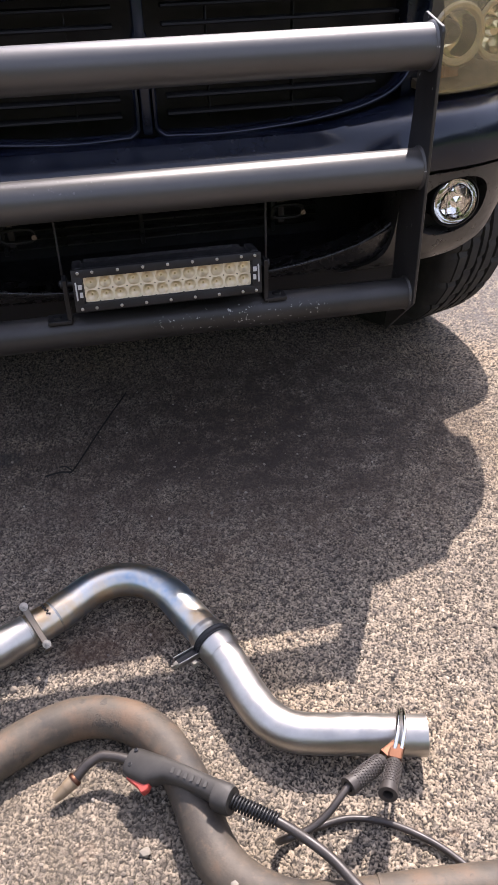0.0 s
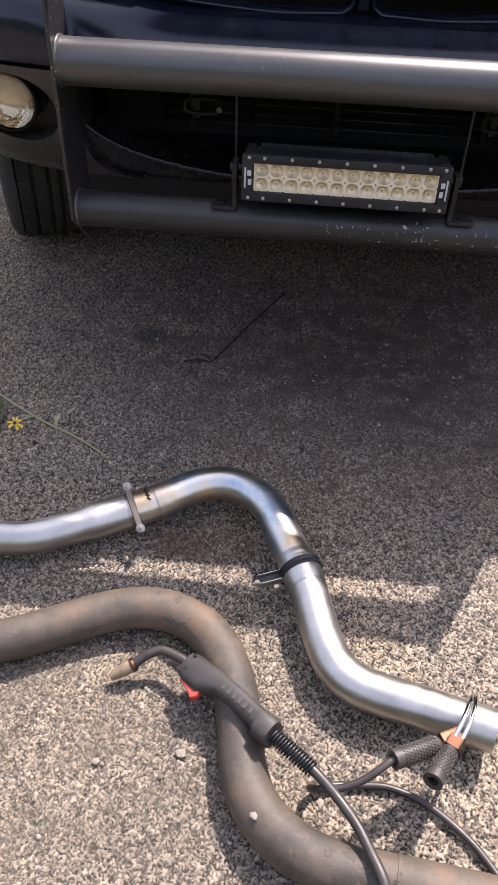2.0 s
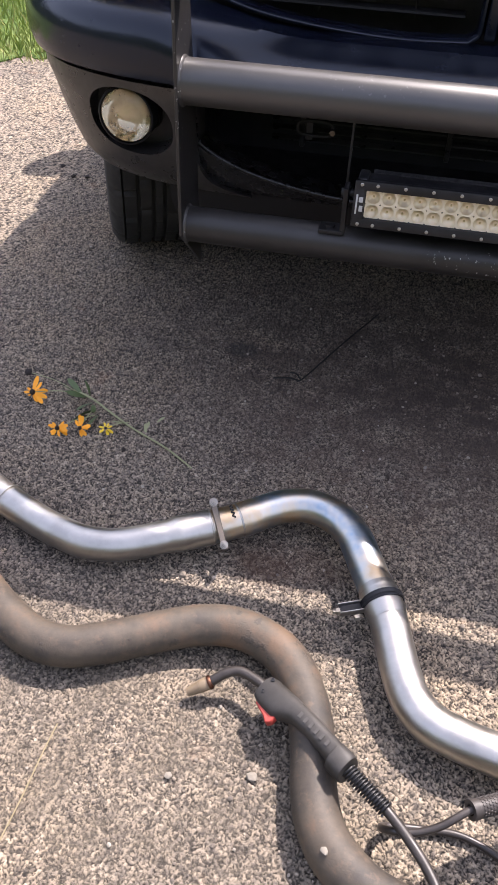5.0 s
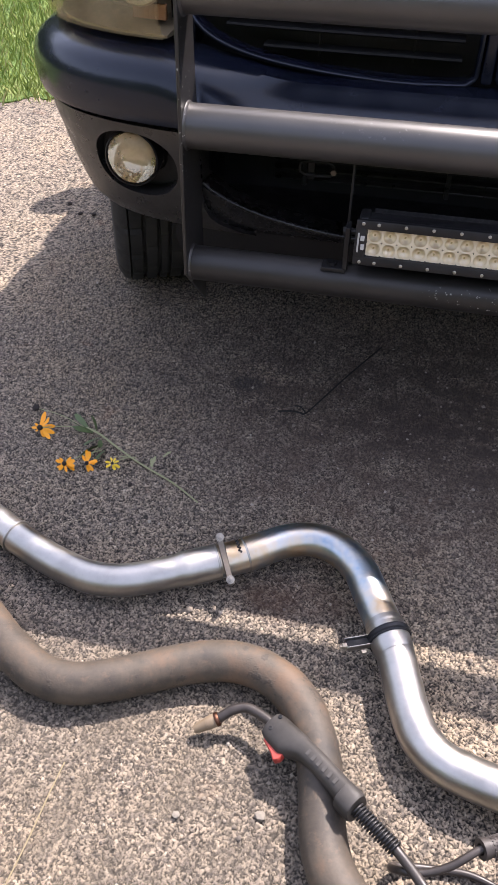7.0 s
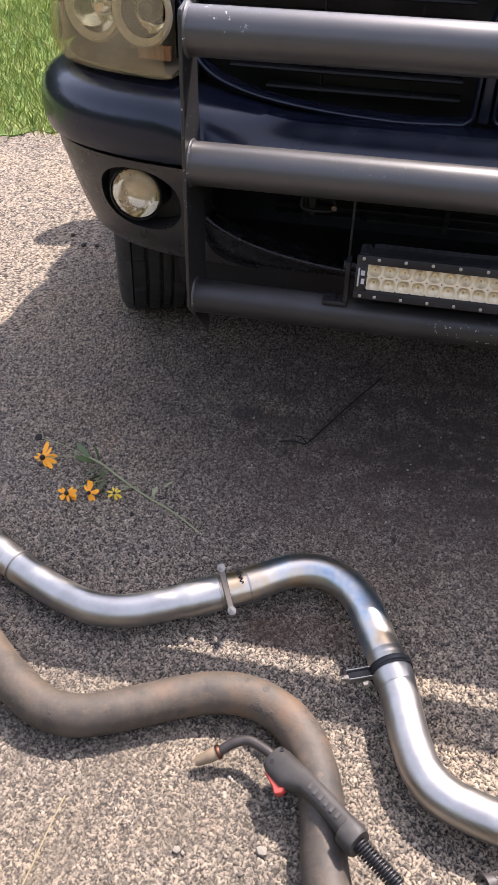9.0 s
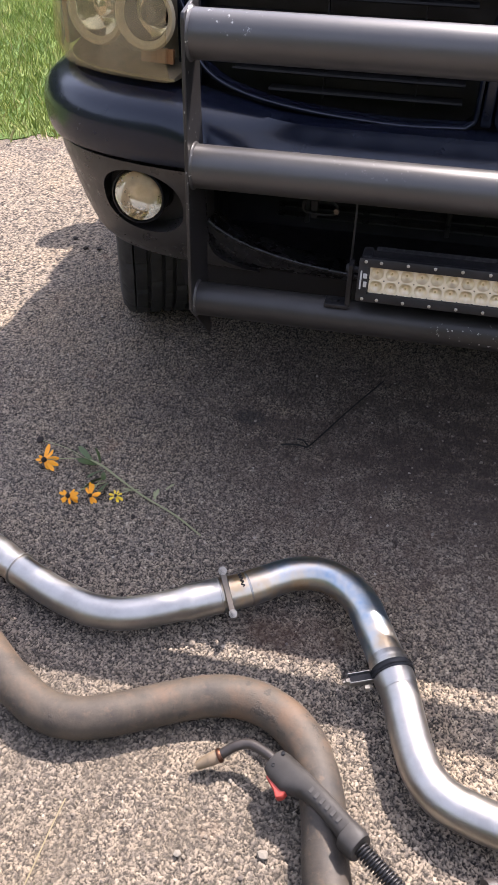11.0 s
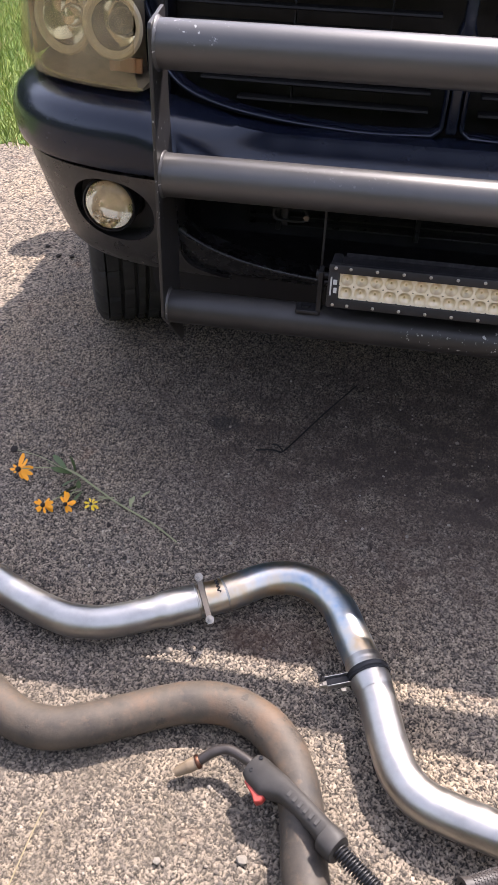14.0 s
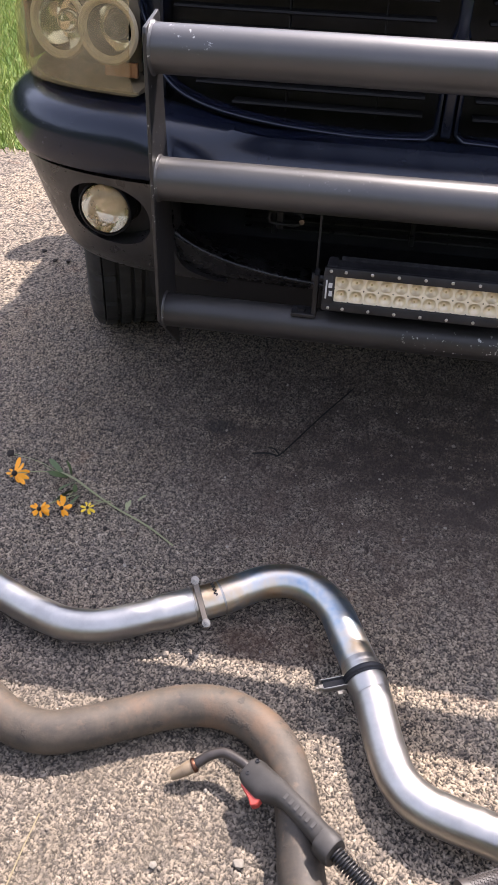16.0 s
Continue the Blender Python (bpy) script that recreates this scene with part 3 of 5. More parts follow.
def build_wheel(truck, x, y, steer=0.0, name="wheel"):
    side = 1 if x > 0 else -1
    hub = obj(name, lathe([(0.0, -0.10), (0.09, -0.10), (0.20, -0.11), (0.20, 0.09), (0.05, 0.10), (0.0, 0.10)], 32), DARK, truck,
              m=pose(x, y, 0.375, 0, 0, steer) @ pose(0, 0, 0, 0, 90 * side, 0))
    prof = [(0.235, -0.108), (0.30, -0.128), (0.345, -0.122), (0.366, -0.108), (0.374, -0.092)]
    for a, b in ((-0.088, -0.056), (-0.048, -0.018), (-0.010, 0.010), (0.018, 0.048), (0.056, 0.088)):
        prof += [(0.364, a), (0.375, a + 0.0015), (0.375, b - 0.0015), (0.364, b)]
    prof += [(0.374, 0.092), (0.366, 0.108), (0.345, 0.122), (0.30, 0.128), (0.235, 0.108)]
    seg = 216
    vs, fs = lathe(prof, seg, closed=True)
    n = len(prof)
    out = []
    for i, v in enumerate(vs):
        k, j = divmod(i, n)
        r = math.hypot(v[0], v[1])
        z = v[2]
        if r > 0.36 and abs(z) > 0.05 and k % 9 == (0 if z > 0 else 4):
            s = (r - 0.009) / r
            out.append((v[0] * s, v[1] * s, z))
        elif r > 0.37 and abs(z) <= 0.05 and k % 9 == (2 + (1 if z > 0.012 else -1 if z < -0.012 else 5)) % 9:
            s = (r - 0.005) / r
            out.append((v[0] * s, v[1] * s, z))
        else:
            out.append(v)
    obj("tyre", (out, fs), TYRE, hub, "dusty black all-terrain tyre")
    rim = lathe([(0.237, -0.10), (0.237, 0.108), (0.225, 0.11), (0.21, 0.095), (0.205, 0.02), (0.205, -0.10)], 48, closed=True)
    spokes = [moved(box(0.17, 0.05, 0.02, 0.006), Matrix.Rotation(radians(72 * k), 4, "Z") @ Matrix.Translation((0.125, 0, 0.085))) for k in range(5)]
    obj("rim", join(rim, *spokes), STEEL, hub, "five-spoke alloy rim")
    return hub


def build_truck():
    truck = thing("pickup_truck", "black pickup truck parked nose out with a dusty body-coloured bumper", "truck", (0, 2.1, 0))
    back = Matrix.Translation((0, -2.1, 0))

    def put(name, geo, mat, label="", smooth=True, parent=truck):
        return obj(name, geo, mat, parent, label, smooth, back if parent is truck else None)

    # upper bumper: a bulging bar at the corners that sinks into a cove under the grille
    bulge = [(-0.10, 0.650), (0.018, 0.650), (0.028, 0.655), (0.035, 0.674), (0.037, 0.698), (0.036, 0.715), (0.031, 0.733), (0.020, 0.750), (0.004, 0.762), (-0.016, 0.770), (-0.040, 0.774), (-0.10, 0.776)]
    cove = [(-0.10, 0.650), (0.028, 0.650), (0.034, 0.655), (0.036, 0.666), (0.032, 0.677), (0.020, 0.686), (0.004, 0.695), (-0.009, 0.705), (-0.018, 0.716), (-0.025, 0.728), (-0.031, 0.7375), (-0.10, 0.738)]
    fine_nose = [(p.x, p.y) for p in smooth_path([(x, y, 0) for x, y in NOSE], 3)]
    corner, fs = strip(fine_nose, bulge)
    centre, _ = strip(fine_nose, cove)
    skin = []
    for a, b in zip(corner, centre):
        k = min(1.0, max(0.0, (abs(a.x) - 0.30) / 0.30))
        skin.append(b.lerp(a, k * k * (3 - 2 * k)))
    put("bumper", (skin, fs), PAINT, "glossy black painted front bumper")
    # shadow gap and lower fascia
    put("bumper_seam", strip(NOSE, [(-0.09, 0.640), (-0.008, 0.640), (-0.008, 0.6505), (-0.09, 0.6505)]), DARK)
    prof = [(-0.095, 0.418), (-0.078, 0.415), (-0.066, 0.425), (-0.046, 0.446), (-0.034, 0.466), (-0.018, 0.52), (-0.002, 0.58), (0.009, 0.615), (0.011, 0.641), (-0.095, 0.641)]
    opening = oval(0, 0.600, 0.540, 0.154, 1.2, 1.75, 64, 2.5)
    insert = put("centre_insert", strip([(x, y + 0.016) for x, y in NOSE if abs(x) < 0.56], prof), GLOSS, "glossy black centre insert of the bumper")
    carve(insert, [opening])
    for s in (-1, 1):
        fascia = put("lower_fascia", strip([(x, y) for x, y in NOSE if s * x > 0.30], prof), PLASTIC, "dusty dark grey lower bumper fascia")
        wedge = [(0.735, 0.30), (0.735, 0.42), (0.77, 0.455), (0.825, 0.53), (0.865, 0.60), (0.885, 0.645), (1.2, 0.645), (1.2, 0.30)]
        carve(fascia, [oval(0, 0.590, 0.506, 0.188, 1.2, 1.75, 64, 5.0), oval(s * 0.640, 0.558, 0.092, 0.068, 1.3, 2.0, 40, 2.3),
                       moved(prism([(s * x, z) for x, z in wedge], 1.0), Matrix(((1, 0, 0, 0), (0, 0, 1, 1.3), (0, 1, 0, 0), (0, 0, 0, 1))))])
    lipline = []
    for k in range(33):
        a = math.pi + math.pi * k / 32
        c, s = math.cos(a), math.sin(a)
        x = 0.540 * math.copysign(abs(c) ** (2 / 2.5), c)
        lipline.append(Vector((x, nose_y(x) + 0.046, 0.600 - 0.154 * abs(s) ** (2 / 2.5))))
    put("opening_lip", tube(lipline, 0.005, 10), GLOSS)
    # near-black chin sheet below the opening, standing for the shaded gap there
    put("chin_sheet", strip([(x, y + 0.02) for x, y in NOSE if abs(x) < 0.62], [(-0.13, 0.335), (-0.10, 0.332), (-0.082, 0.37), (-0.078, 0.414), (-0.13, 0.414)]), SOFT)
    # dark recess behind the lower opening, with cooling fins
    rec = put("radiator_recess", join(box(1.1, 0.02, 0.34, 0.002, 1, (0, 1.80, 0.54)), box(0.03, 0.18, 0.22, 0.002, 1, (-0.535, 1.72, 0.53)), box(0.03, 0.18, 0.22, 0.002, 1, (0.535, 1.72, 0.53)),
                                      box(1.04, 0.18, 0.02, 0.002, 1, (0, 1.72, 0.425))), DARK)
    fin = obj("cooling_fin", box(0.80, 0.014, 0.005, 0.001, 1), PLASTIC, rec, m=pose(0, 1.775, 0.47, 25))
    for k in range(1, 8):
        again(fin, "cooling_fin", rec, pose(0, 1.775, 0.47 + 0.021 * k, 25))
    for x in (-0.02, 0.29, -0.33):
        obj("fin_support", box(0.010, 0.02, 0.17, 0.001, 1), PLASTIC, rec, m=pose(x, 1.765, 0.545))
    loop = [Vector((0.034 * math.copysign(abs(math.cos(a)) ** 0.6, math.cos(a)), 0, 0.014 * math.copysign(abs(math.sin(a)) ** 0.6, math.sin(a)))) for a in (2 * math.pi * k / 28 + 0.01 for k in range(29))]
    hook = join(tube(loop, 0.0035, 8), moved(box(0.014, 0.016, 0.075, 0.003), pose(-0.012, 0.012, 0.012)), moved(box(0.085, 0.04, 0.016, 0.004), pose(0.005, 0.03, 0.052)), moved(box(0.008, 0.02, 0.04, 0.002), pose(-0.048, 0.01, 0.045)))
    for x in (-0.285, 0.285):
        hk = obj("frame_hook", hook, DARK, rec, "black steel frame hook", m=pose(x, 1.60, 0.56))
        for dx, dz in ((-0.012, 0.030), (0.034, -0.003)):
            obj("hook_nut", lathe([(0.0, 0.0), (0.006, 0.0), (0.006, 0.006), (0.0, 0.006)], 6), BROWNSTEEL, hk, "dull steel nut", m=pose(dx, -0.002, dz) @ FACE)

    # fog lamps
    for s in (-1, 1):
        cx, cy, cz = s * 0.655, 1.560, 0.560
        pod = put("fog_lamp", moved(lathe([(0.030, -0.05), (0.054, -0.04), (0.057, -0.004), (0.056, 0.002), (0.053, 0.004), (0.053, -0.012), (0.046, -0.03), (0.0, -0.04)], 40, caps=False),
                                    Matrix.Translation((cx, cy, cz)) @ Matrix.Rotation(radians(1 * s), 4, "Z") @ FACE), DARK,
                  "round fog lamp with a yellowed lens" if s < 0 else "round fog lamp with a clear faceted lens")
        at = Matrix.Translation((cx, cy, cz)) @ Matrix.Rotation(radians(1 * s), 4, "Z") @ FACE
        obj("reflector", moved(lathe([(0.050, 0.0), (0.042, -0.016), (0.028, -0.027), (0.012, -0.032), (0.0, -0.033)], 36, caps=False), at), CHROME, pod)
        obj("bulb_shield", moved(lathe([(0.0, 0.0), (0.012, -0.004), (0.013, -0.03), (0.0, -0.03)], 20), at), CHROME, pod)
        for dx in (-0.02, 0.02):
            obj("lens_rib", moved(box(0.003, 0.07, 0.003, 0.001, 1, (dx, 0, 0.001)), at), CHROME, pod)
        obj("lens", moved(lathe([(0.0, 0.016), (0.02, 0.0145), (0.038, 0.010), (0.050, 0.002), (0.052, -0.002)], 40, caps=False), at), FOGLENS if s < 0 else CLEAR, pod).visible_shadow = False
        put("lamp_recess", join(moved(lathe([(0.050, 0.0), (0.105, 0.004), (0.105, -0.004), (0.050, -0.006)], 40, closed=True), Matrix.Translation((cx - s * 0.012, cy + 0.055, cz)) @ Matrix.Rotation(radians(1 * s), 4, "Z") @ FACE)), DARK)

    # grille
    grille = put("grille", box(1.12, 0.02, 0.36, 0.002, 1, (0, 1.715, 0.865)), DARK, "black plastic grille with horizontal slats")
    for s in (-1, 1):
        out = smooth_path([(s * 0.034, 0, 0.7415), (s * 0.16, 0, 0.738), (s * 0.33, 0, 0.750), (s * 0.45, 0, 0.772), (s * 0.520, 0, 0.808), (s * 0.546, 0, 0.87), (s * 0.548, 0, 0.972),
                           (s * 0.28, 0, 0.982), (s * 0.020, 0, 0.982), (s * 0.018, 0, 0.88), (s * 0.018, 0, 0.770), (s * 0.021, 0, 0.750)], 10)
        path = [(p.x, nose_y(p.x) + 0.085, p.z) for p in out[:-1]]
        sec = [(-0.006, -0.035), (-0.007, -0.004), (-0.005, 0.003), (0.0, 0.006), (0.006, 0.004), (0.011, -0.004), (0.013, -0.035)]
        sec = [(o * s * 0.62, f) for o, f in sec]
        obj("grille_surround", ring(path, sec), PAINT, grille, "glossy black grille surround")
        for k in range(8):
            z = 0.774 + 0.031 * k
            outer = 0.40 if k == 0 else 0.47 if k == 1 else 0.51
            pts = [(s * (0.045 + (outer - 0.045) * i / 8), 0) for i in range(9)]
            pl = [(x, nose_y(x) + 0.118) for x, _ in (pts if s > 0 else pts[::-1])]
            obj("slat", strip(pl, [(-0.022, -0.003), (0.008, -0.0035), (0.011, -0.001), (0.0095, 0.0025), (-0.022, 0.003)]), SOFT, grille, m=pose(0, 0, z))
        for x in (0.13, 0.30):
            obj("slat_rib", box(0.003, 0.02, 0.25, 0.001, 1, (s * x, nose_y(x) + 0.135, 0.885)), DARK, grille)
    obj("centre_post", box(0.020, 0.045, 0.27, 0.007, 3, (0, 1.590, 0.880)), PAINT, grille)
    for s in (-1, 1):
        put("side_panel", box(0.05, 0.07, 0.26, 0.012, 2, (s * 0.558, 1.665, 0.885)), PAINT)

    # headlamps
    for s in (-1, 1):
        xs = [0.572, 0.59, 0.62, 0.66, 0.70, 0.74, 0.78, 0.815, 0.845, 0.868, 0.882, 0.889]
        pl = [(s * x, nose_y(x) + 0.022) for x in xs]
        if s < 0:
            pl = pl[::-1]
        lamp = put("headlamp", strip(pl, [(-0.15, 0.785), (-0.022, 0.785), (-0.022, 0.789), (-0.106, 0.806), (-0.116, 0.83), (-0.12, 0.975), (-0.125, 0.99), (-0.15, 0.99)]), LAMPBODY, "twin-round headlamp behind a hazed yellow lens")
        obj("lens", strip(pl, [(-0.02, 0.786), (0.0, 0.787), (0.012, 0.82), (0.006, 0.90), (-0.012, 0.985), (-0.016, 0.985), (0.002, 0.90), (0.008, 0.82), (-0.004, 0.791), (-0.02, 0.790)]), LENS, lamp, "hazed yellowed headlamp lens").visible_shadow = False
        for cx, r in ((0.628, 0.052), (0.735, 0.056)):
            at = Matrix.Translation((s * cx, nose_y(cx) + 0.085, 0.885)) @ Matrix.Rotation(radians((4 if cx < 0.7 else 12) * s), 4, "Z") @ FACE
            bowl = obj("lamp_bowl", moved(lathe([(r, 0.02), (r + 0.004, 0.012), (r - 0.004, 0.010), (r * 0.85, -0.012), (r * 0.6, -0.035), (0.0, -0.045)], 36, caps=False), at), CHROME, lamp)
            obj("halo_ring", moved(lathe([(r - 0.009, 0.016), (r - 0.003, 0.025), (r + 0.003, 0.026), (r + 0.007, 0.020), (r, 0.012)], 36, closed=True), at), CREAMP, bowl, "cream halo ring")
            obj("projector", moved(lathe([(0.0, 0.008), (0.014, 0.004), (0.021, -0.008), (0.023, -0.03), (0.0, -0.03)], 24), at), CHROME if cx > 0.7 else DARK, bowl)
        obj("side_reflector", join(*[box(0.0112, 0.014, 0.026, 0.002, 2, (s * (0.586 + 0.0110 * k), nose_y(0.60) + 0.082 + 0.002 * k, 0.818)) for k in range(6)]), AMBER, lamp, "orange reflector")
        obj("turn_lens", box(0.010, 0.105, 0.15, 0.004, 2, (s * 0.846, nose_y(0.846) + 0.110, 0.875)), AMBER, lamp, "orange side marker")

    # hood, body and cab
    hood = loft([(1.600, [(0.0, 1.03), (0.48, 1.022), (0.585, 1.005), (0.585, 0.985), (0.48, 0.995), (0.0, 1.0)]),
                 (1.630, [(0.0, 1.06), (0.52, 1.045), (0.705, 1.010), (0.705, 0.985), (0.50, 0.995), (0.0, 1.0)]),
                 (1.655, [(0.0, 1.075), (0.54, 1.06), (0.800, 1.010), (0.800, 0.985), (0.50, 0.995), (0.0, 1.0)]),
                 (1.74, [(0.0, 1.10), (0.55, 1.08), (0.862, 1.012), (0.862, 0.985), (0.50, 0.995), (0.0, 1.0)]),
                 (2.20, [(0.0, 1.16), (0.58, 1.135), (0.88, 1.055), (0.88, 1.0), (0.50, 1.0), (0.0, 1.0)]),
                 (2.75, [(0.0, 1.20), (0.58, 1.17), (0.88, 1.09), (0.88, 1.0), (0.50, 1.0), (0.0, 1.0)])])
    put("hood", hood, PAINT, "glossy black hood")
    sec = lambda lo, w, top: [(0.0, top), (0.70, top), (w - 0.06, top - 0.02), (w, top - 0.10), (w + 0.01, 0.78), (w - 0.01, lo + 0.03), (w - 0.05, lo), (0.0, lo)]
    put("front_body", loft([(1.775, sec(0.80, 0.87, 0.985)), (1.85, sec(0.78, 0.905, 0.995)), (1.93, sec(0.90, 0.912, 1.01)), (2.35, sec(0.92, 0.93, 1.05)), (2.50, sec(0.80, 0.905, 1.06)), (2.58, sec(0.45, 0.895, 1.07)), (2.85, sec(0.42, 0.89, 1.08))]), PAINT)
    put("engine_bay", box(1.0, 0.9, 0.45, 0.02, 1, (0, 2.30, 0.60)), DARK)
    cab = lambda lo, top: [(0.0, top), (0.62, top - 0.02), (0.70, top - 0.08), (0.89, 1.12), (0.90, 0.8), (0.88, lo), (0.0, lo - 0.01)]
    put("cab", loft([(2.84, [(0.0, 1.19), (0.62, 1.18), (0.80, 1.14), (0.89, 1.08), (0.90, 0.8), (0.88, 0.42), (0.0, 0.41)]), (3.45, cab(0.42, 1.76)), (3.7, cab(0.42, 1.82)), (4.9, cab(0.42, 1.80)), (5.0, cab(0.42, 1.74))]), PAINT)
    put("windscreen", loft([(2.90, [(0.0, 1.262), (0.60, 1.25), (0.74, 1.20), (0.74, 1.19), (0.0, 1.24)]), (3.38, [(0.0, 1.71), (0.54, 1.69), (0.62, 1.62), (0.62, 1.60), (0.0, 1.68)])]), WINDOW)
    put("bed", loft([(5.02, sec(0.45, 0.93, 1.12)), (5.5, sec(0.62, 0.93, 1.12)), (6.3, sec(0.62, 0.93, 1.12)), (6.8, sec(0.5, 0.92, 1.12))]), PAINT)
    for s in (-1, 1):
        arm = put("door_mirror", moved(box(0.14, 0.12, 0.26, 0.055, 4), pose(s * 0.915, 3.220, 1.155)), PAINT, "black door mirror")
        obj("mirror_arm", box(0.10, 0.05, 0.05, 0.012, 2, (s * 0.88, 3.24, 1.08)), DARK, arm)
    for x, y, steer in ((-0.82, 2.17, 22), (0.755, 2.17, 21), (-0.80, 5.85, 0), (0.80, 5.85, 0)):
        build_wheel(truck, x, y - 2.1, steer)
    for y in (2.17, 5.85):
        put("axle", moved(lathe([(0.0, -0.7), (0.045, -0.7), (0.045, 0.7), (0.0, 0.7)], 16), pose(0, y, 0.375, 0, 90, 0)), DARK)
    return truck


def build_guard():
    g = thing("brush_guard", "satin black welded tube brush guard with chipped paint", "bumper guard", (0, 1.39, 0.31))
    base = Matrix.Translation((0, -1.39, -0.31))
    # side plates: outline in y, z
    out = [(1.350, 0.432), (1.350, 0.928), (1.354, 0.936), (1.428, 0.950), (1.436, 0.944), (1.440, 0.80), (1.470, 0.55), (1.470, 0.46), (1.490, 0.315), (1.483, 0.308)]
    for s in (-1, 1):
        turn = Matrix(((0, 0, 1, 0), (1, 0, 0, 0), (0, 1, 0, 0), (0, 0, 0, 1)))
        geo = moved(prism(out, 0.006, 0.001), Matrix.Translation((s * 0.492 - (0 if s < 0 else 0.006), 0, 0)) @ turn)
        obj("side_plate", geo, PLATE, g, m=base, smooth=False)
        obj("mount_arm", box(0.05, 0.14, 0.03, 0.004, 1, (s * 0.44, 1.49, 0.672)), DARK, g, m=base)
    for z, r in ((0.9005, 0.0372), (0.693, 0.0368), (0.438, 0.0325)):
        path = [Vector((-0.486 + 0.972 * i / 24, 1.392, z)) for i in range(25)]
        t = obj("tube", tube(path, r, 40), CHIPPED if z < 0.5 else RUBBED if z < 0.8 else SCUFFED, g, m=base)
        for s in (-1, 1):
            rr = random.Random(int(z * 1000) + s)
            vs, fs = lathe([(r - 0.001, 0.0), (r + 0.004, 0.0), (r + 0.0025, 0.0025), (r - 0.001, 0.005)], 48, closed=True)
            vs = [(v[0] * (1 + rr.uniform(-0.012, 0.012)), v[1] * (1 + rr.uniform(-0.012, 0.012)), v[2]) for v in vs]
            obj("weld_bead", (vs, fs), GUARD, t, m=pose(s * 0.4865, 1.392, z, 0, -90 * s, 0))
    for x in (-0.200, 0.197):
        obj("strut", box(0.0045, 0.004, 0.235, 0.001, 1, (x, 1.424, 0.566)), DARK, g, m=base)
    return g


def build_light_bar():
    bar = thing("light_bar", "black 24-diode LED light bar bolted to the lower guard tube", "light bar", (-0.006, 1.375, 0.47))
    tilt = pose(0, -0.008, 0.068, -7)
    L, H = 0.350, 0.079
    obj("housing", box(0.312, 0.045, 0.074, 0.004, 2, (0, 0.008, 0)), DARK, bar, m=tilt)
    fin = obj("heat_fin", box(0.30, 0.002, 0.066, 0.0004, 1), DARK, bar, m=tilt @ pose(0, 0.034, 0.001))
    for k in range(1, 5):
        again(fin, "heat_fin", bar, tilt @ pose(0, 0.034 + 0.007 * k, 0.001))
    for s in (-1, 1):
        obj("end_cap", box(0.018, 0.058, 0.084, 0.006, 2, (s * 0.163, 0.004, 0)), DARK, bar, m=tilt)
    # front frame as four rails
    w, h = 0.313, 0.047
    obj("bezel", join(box(L, 0.014, (H - h) / 2, 0.003, 2, (0, -0.024, (H + h) / 4)), box(L, 0.014, (H - h) / 2, 0.003, 2, (0, -0.024, -(H + h) / 4)),
                      box((L - w) / 2, 0.0138, H, 0.003, 2, (-(L + w) / 4, -0.024, 0)), box((L - w) / 2, 0.0138, H, 0.003, 2, ((L + w) / 4, -0.024, 0))), DARK, bar, m=tilt)
    # reflector cells
    c = 0.0258
    n = 24
    vs, fs = [], []
    rings = []
    for r, z, sq in ((c / 2, 0.0, True), (0.0112, -0.0006, False), (0.0090, -0.0050, False), (0.0045, -0.0085, False)):
        ringv = []
        for k in range(n):
            a = 2 * math.pi * (k + 0.5) / n
            x, y = math.cos(a), math.sin(a)
            q = r / max(abs(x), abs(y)) if sq else r
            ringv.append(len(vs))
            vs.append((x * q, y * q, z))
        rings.append(ringv)
    for a, b in zip(rings, rings[1:]):
        for k in range(n):
            k2 = (k + 1) % n
            fs.append((a[k], a[k2], b[k2], b[k]))
    fs.append(tuple(rings[-1]))
    first = chip = None
    for row in (-1, 1):
        for col in range(12):
            m = tilt @ Matrix.Translation(((col - 5.5) * c, -0.0235, row * c / 2 * 0.90)) @ FACE
            if first is None:
                first = cell = obj("reflector_cell", (vs, fs), CREAM, bar, "cream reflector cell", m=m)
                cell.data.materials.append(CUP)
                for q in cell.data.polygons:
                    if q.center.z < -0.001:
                        q.material_index = 1
                chip = obj("diode", box(0.0032, 0.0032, 0.0016, 0.0003, 1), CHIP, cell, "yellow diode", m=pose(0, 0, -0.0075))
            else:
                cell = again(first, "reflector_cell", bar, m)
                again(chip, "diode", cell, pose(0, 0, -0.0075))
    screw_geo = join(lathe([(0.0029, 0.0), (0.0029, 0.0012), (0.0021, 0.0018), (0.0014, 0.0018), (0.0013, 0.0004), (0.0, 0.0004)], 16))
    first = None
    xs = [-0.163, -0.137] + [-0.137 + 0.0457 * k for k in range(1, 7)] + [0.163]
    for z in (-0.0335, 0.0335):
        for x in xs:
            m = tilt @ Matrix.Translation((x, -0.031, z)) @ FACE
            if first is None:
                first = obj("screw", screw_geo, STEEL, bar, "small bright screw", m=m)
            else:
                again(first, "screw", bar, m)
    # brand marks at both ends stay plain raised shapes
    for s in (-1, 1):
        geo = join(box(0.003, 0.0012, 0.034, 0.0005, 1, (s * 0.007, 0, 0)), box(0.007, 0.0012, 0.009, 0.0005, 1, (0, 0, 0.008)), box(0.006, 0.0012, 0.010, 0.0005, 1, (-s * 0.001, 0, -0.007)))
        obj("brand_mark", geo, WHITE, bar, "plain grey mark", m=tilt @ pose(s * 0.162, -0.0312, 0, 0, 0, 0))
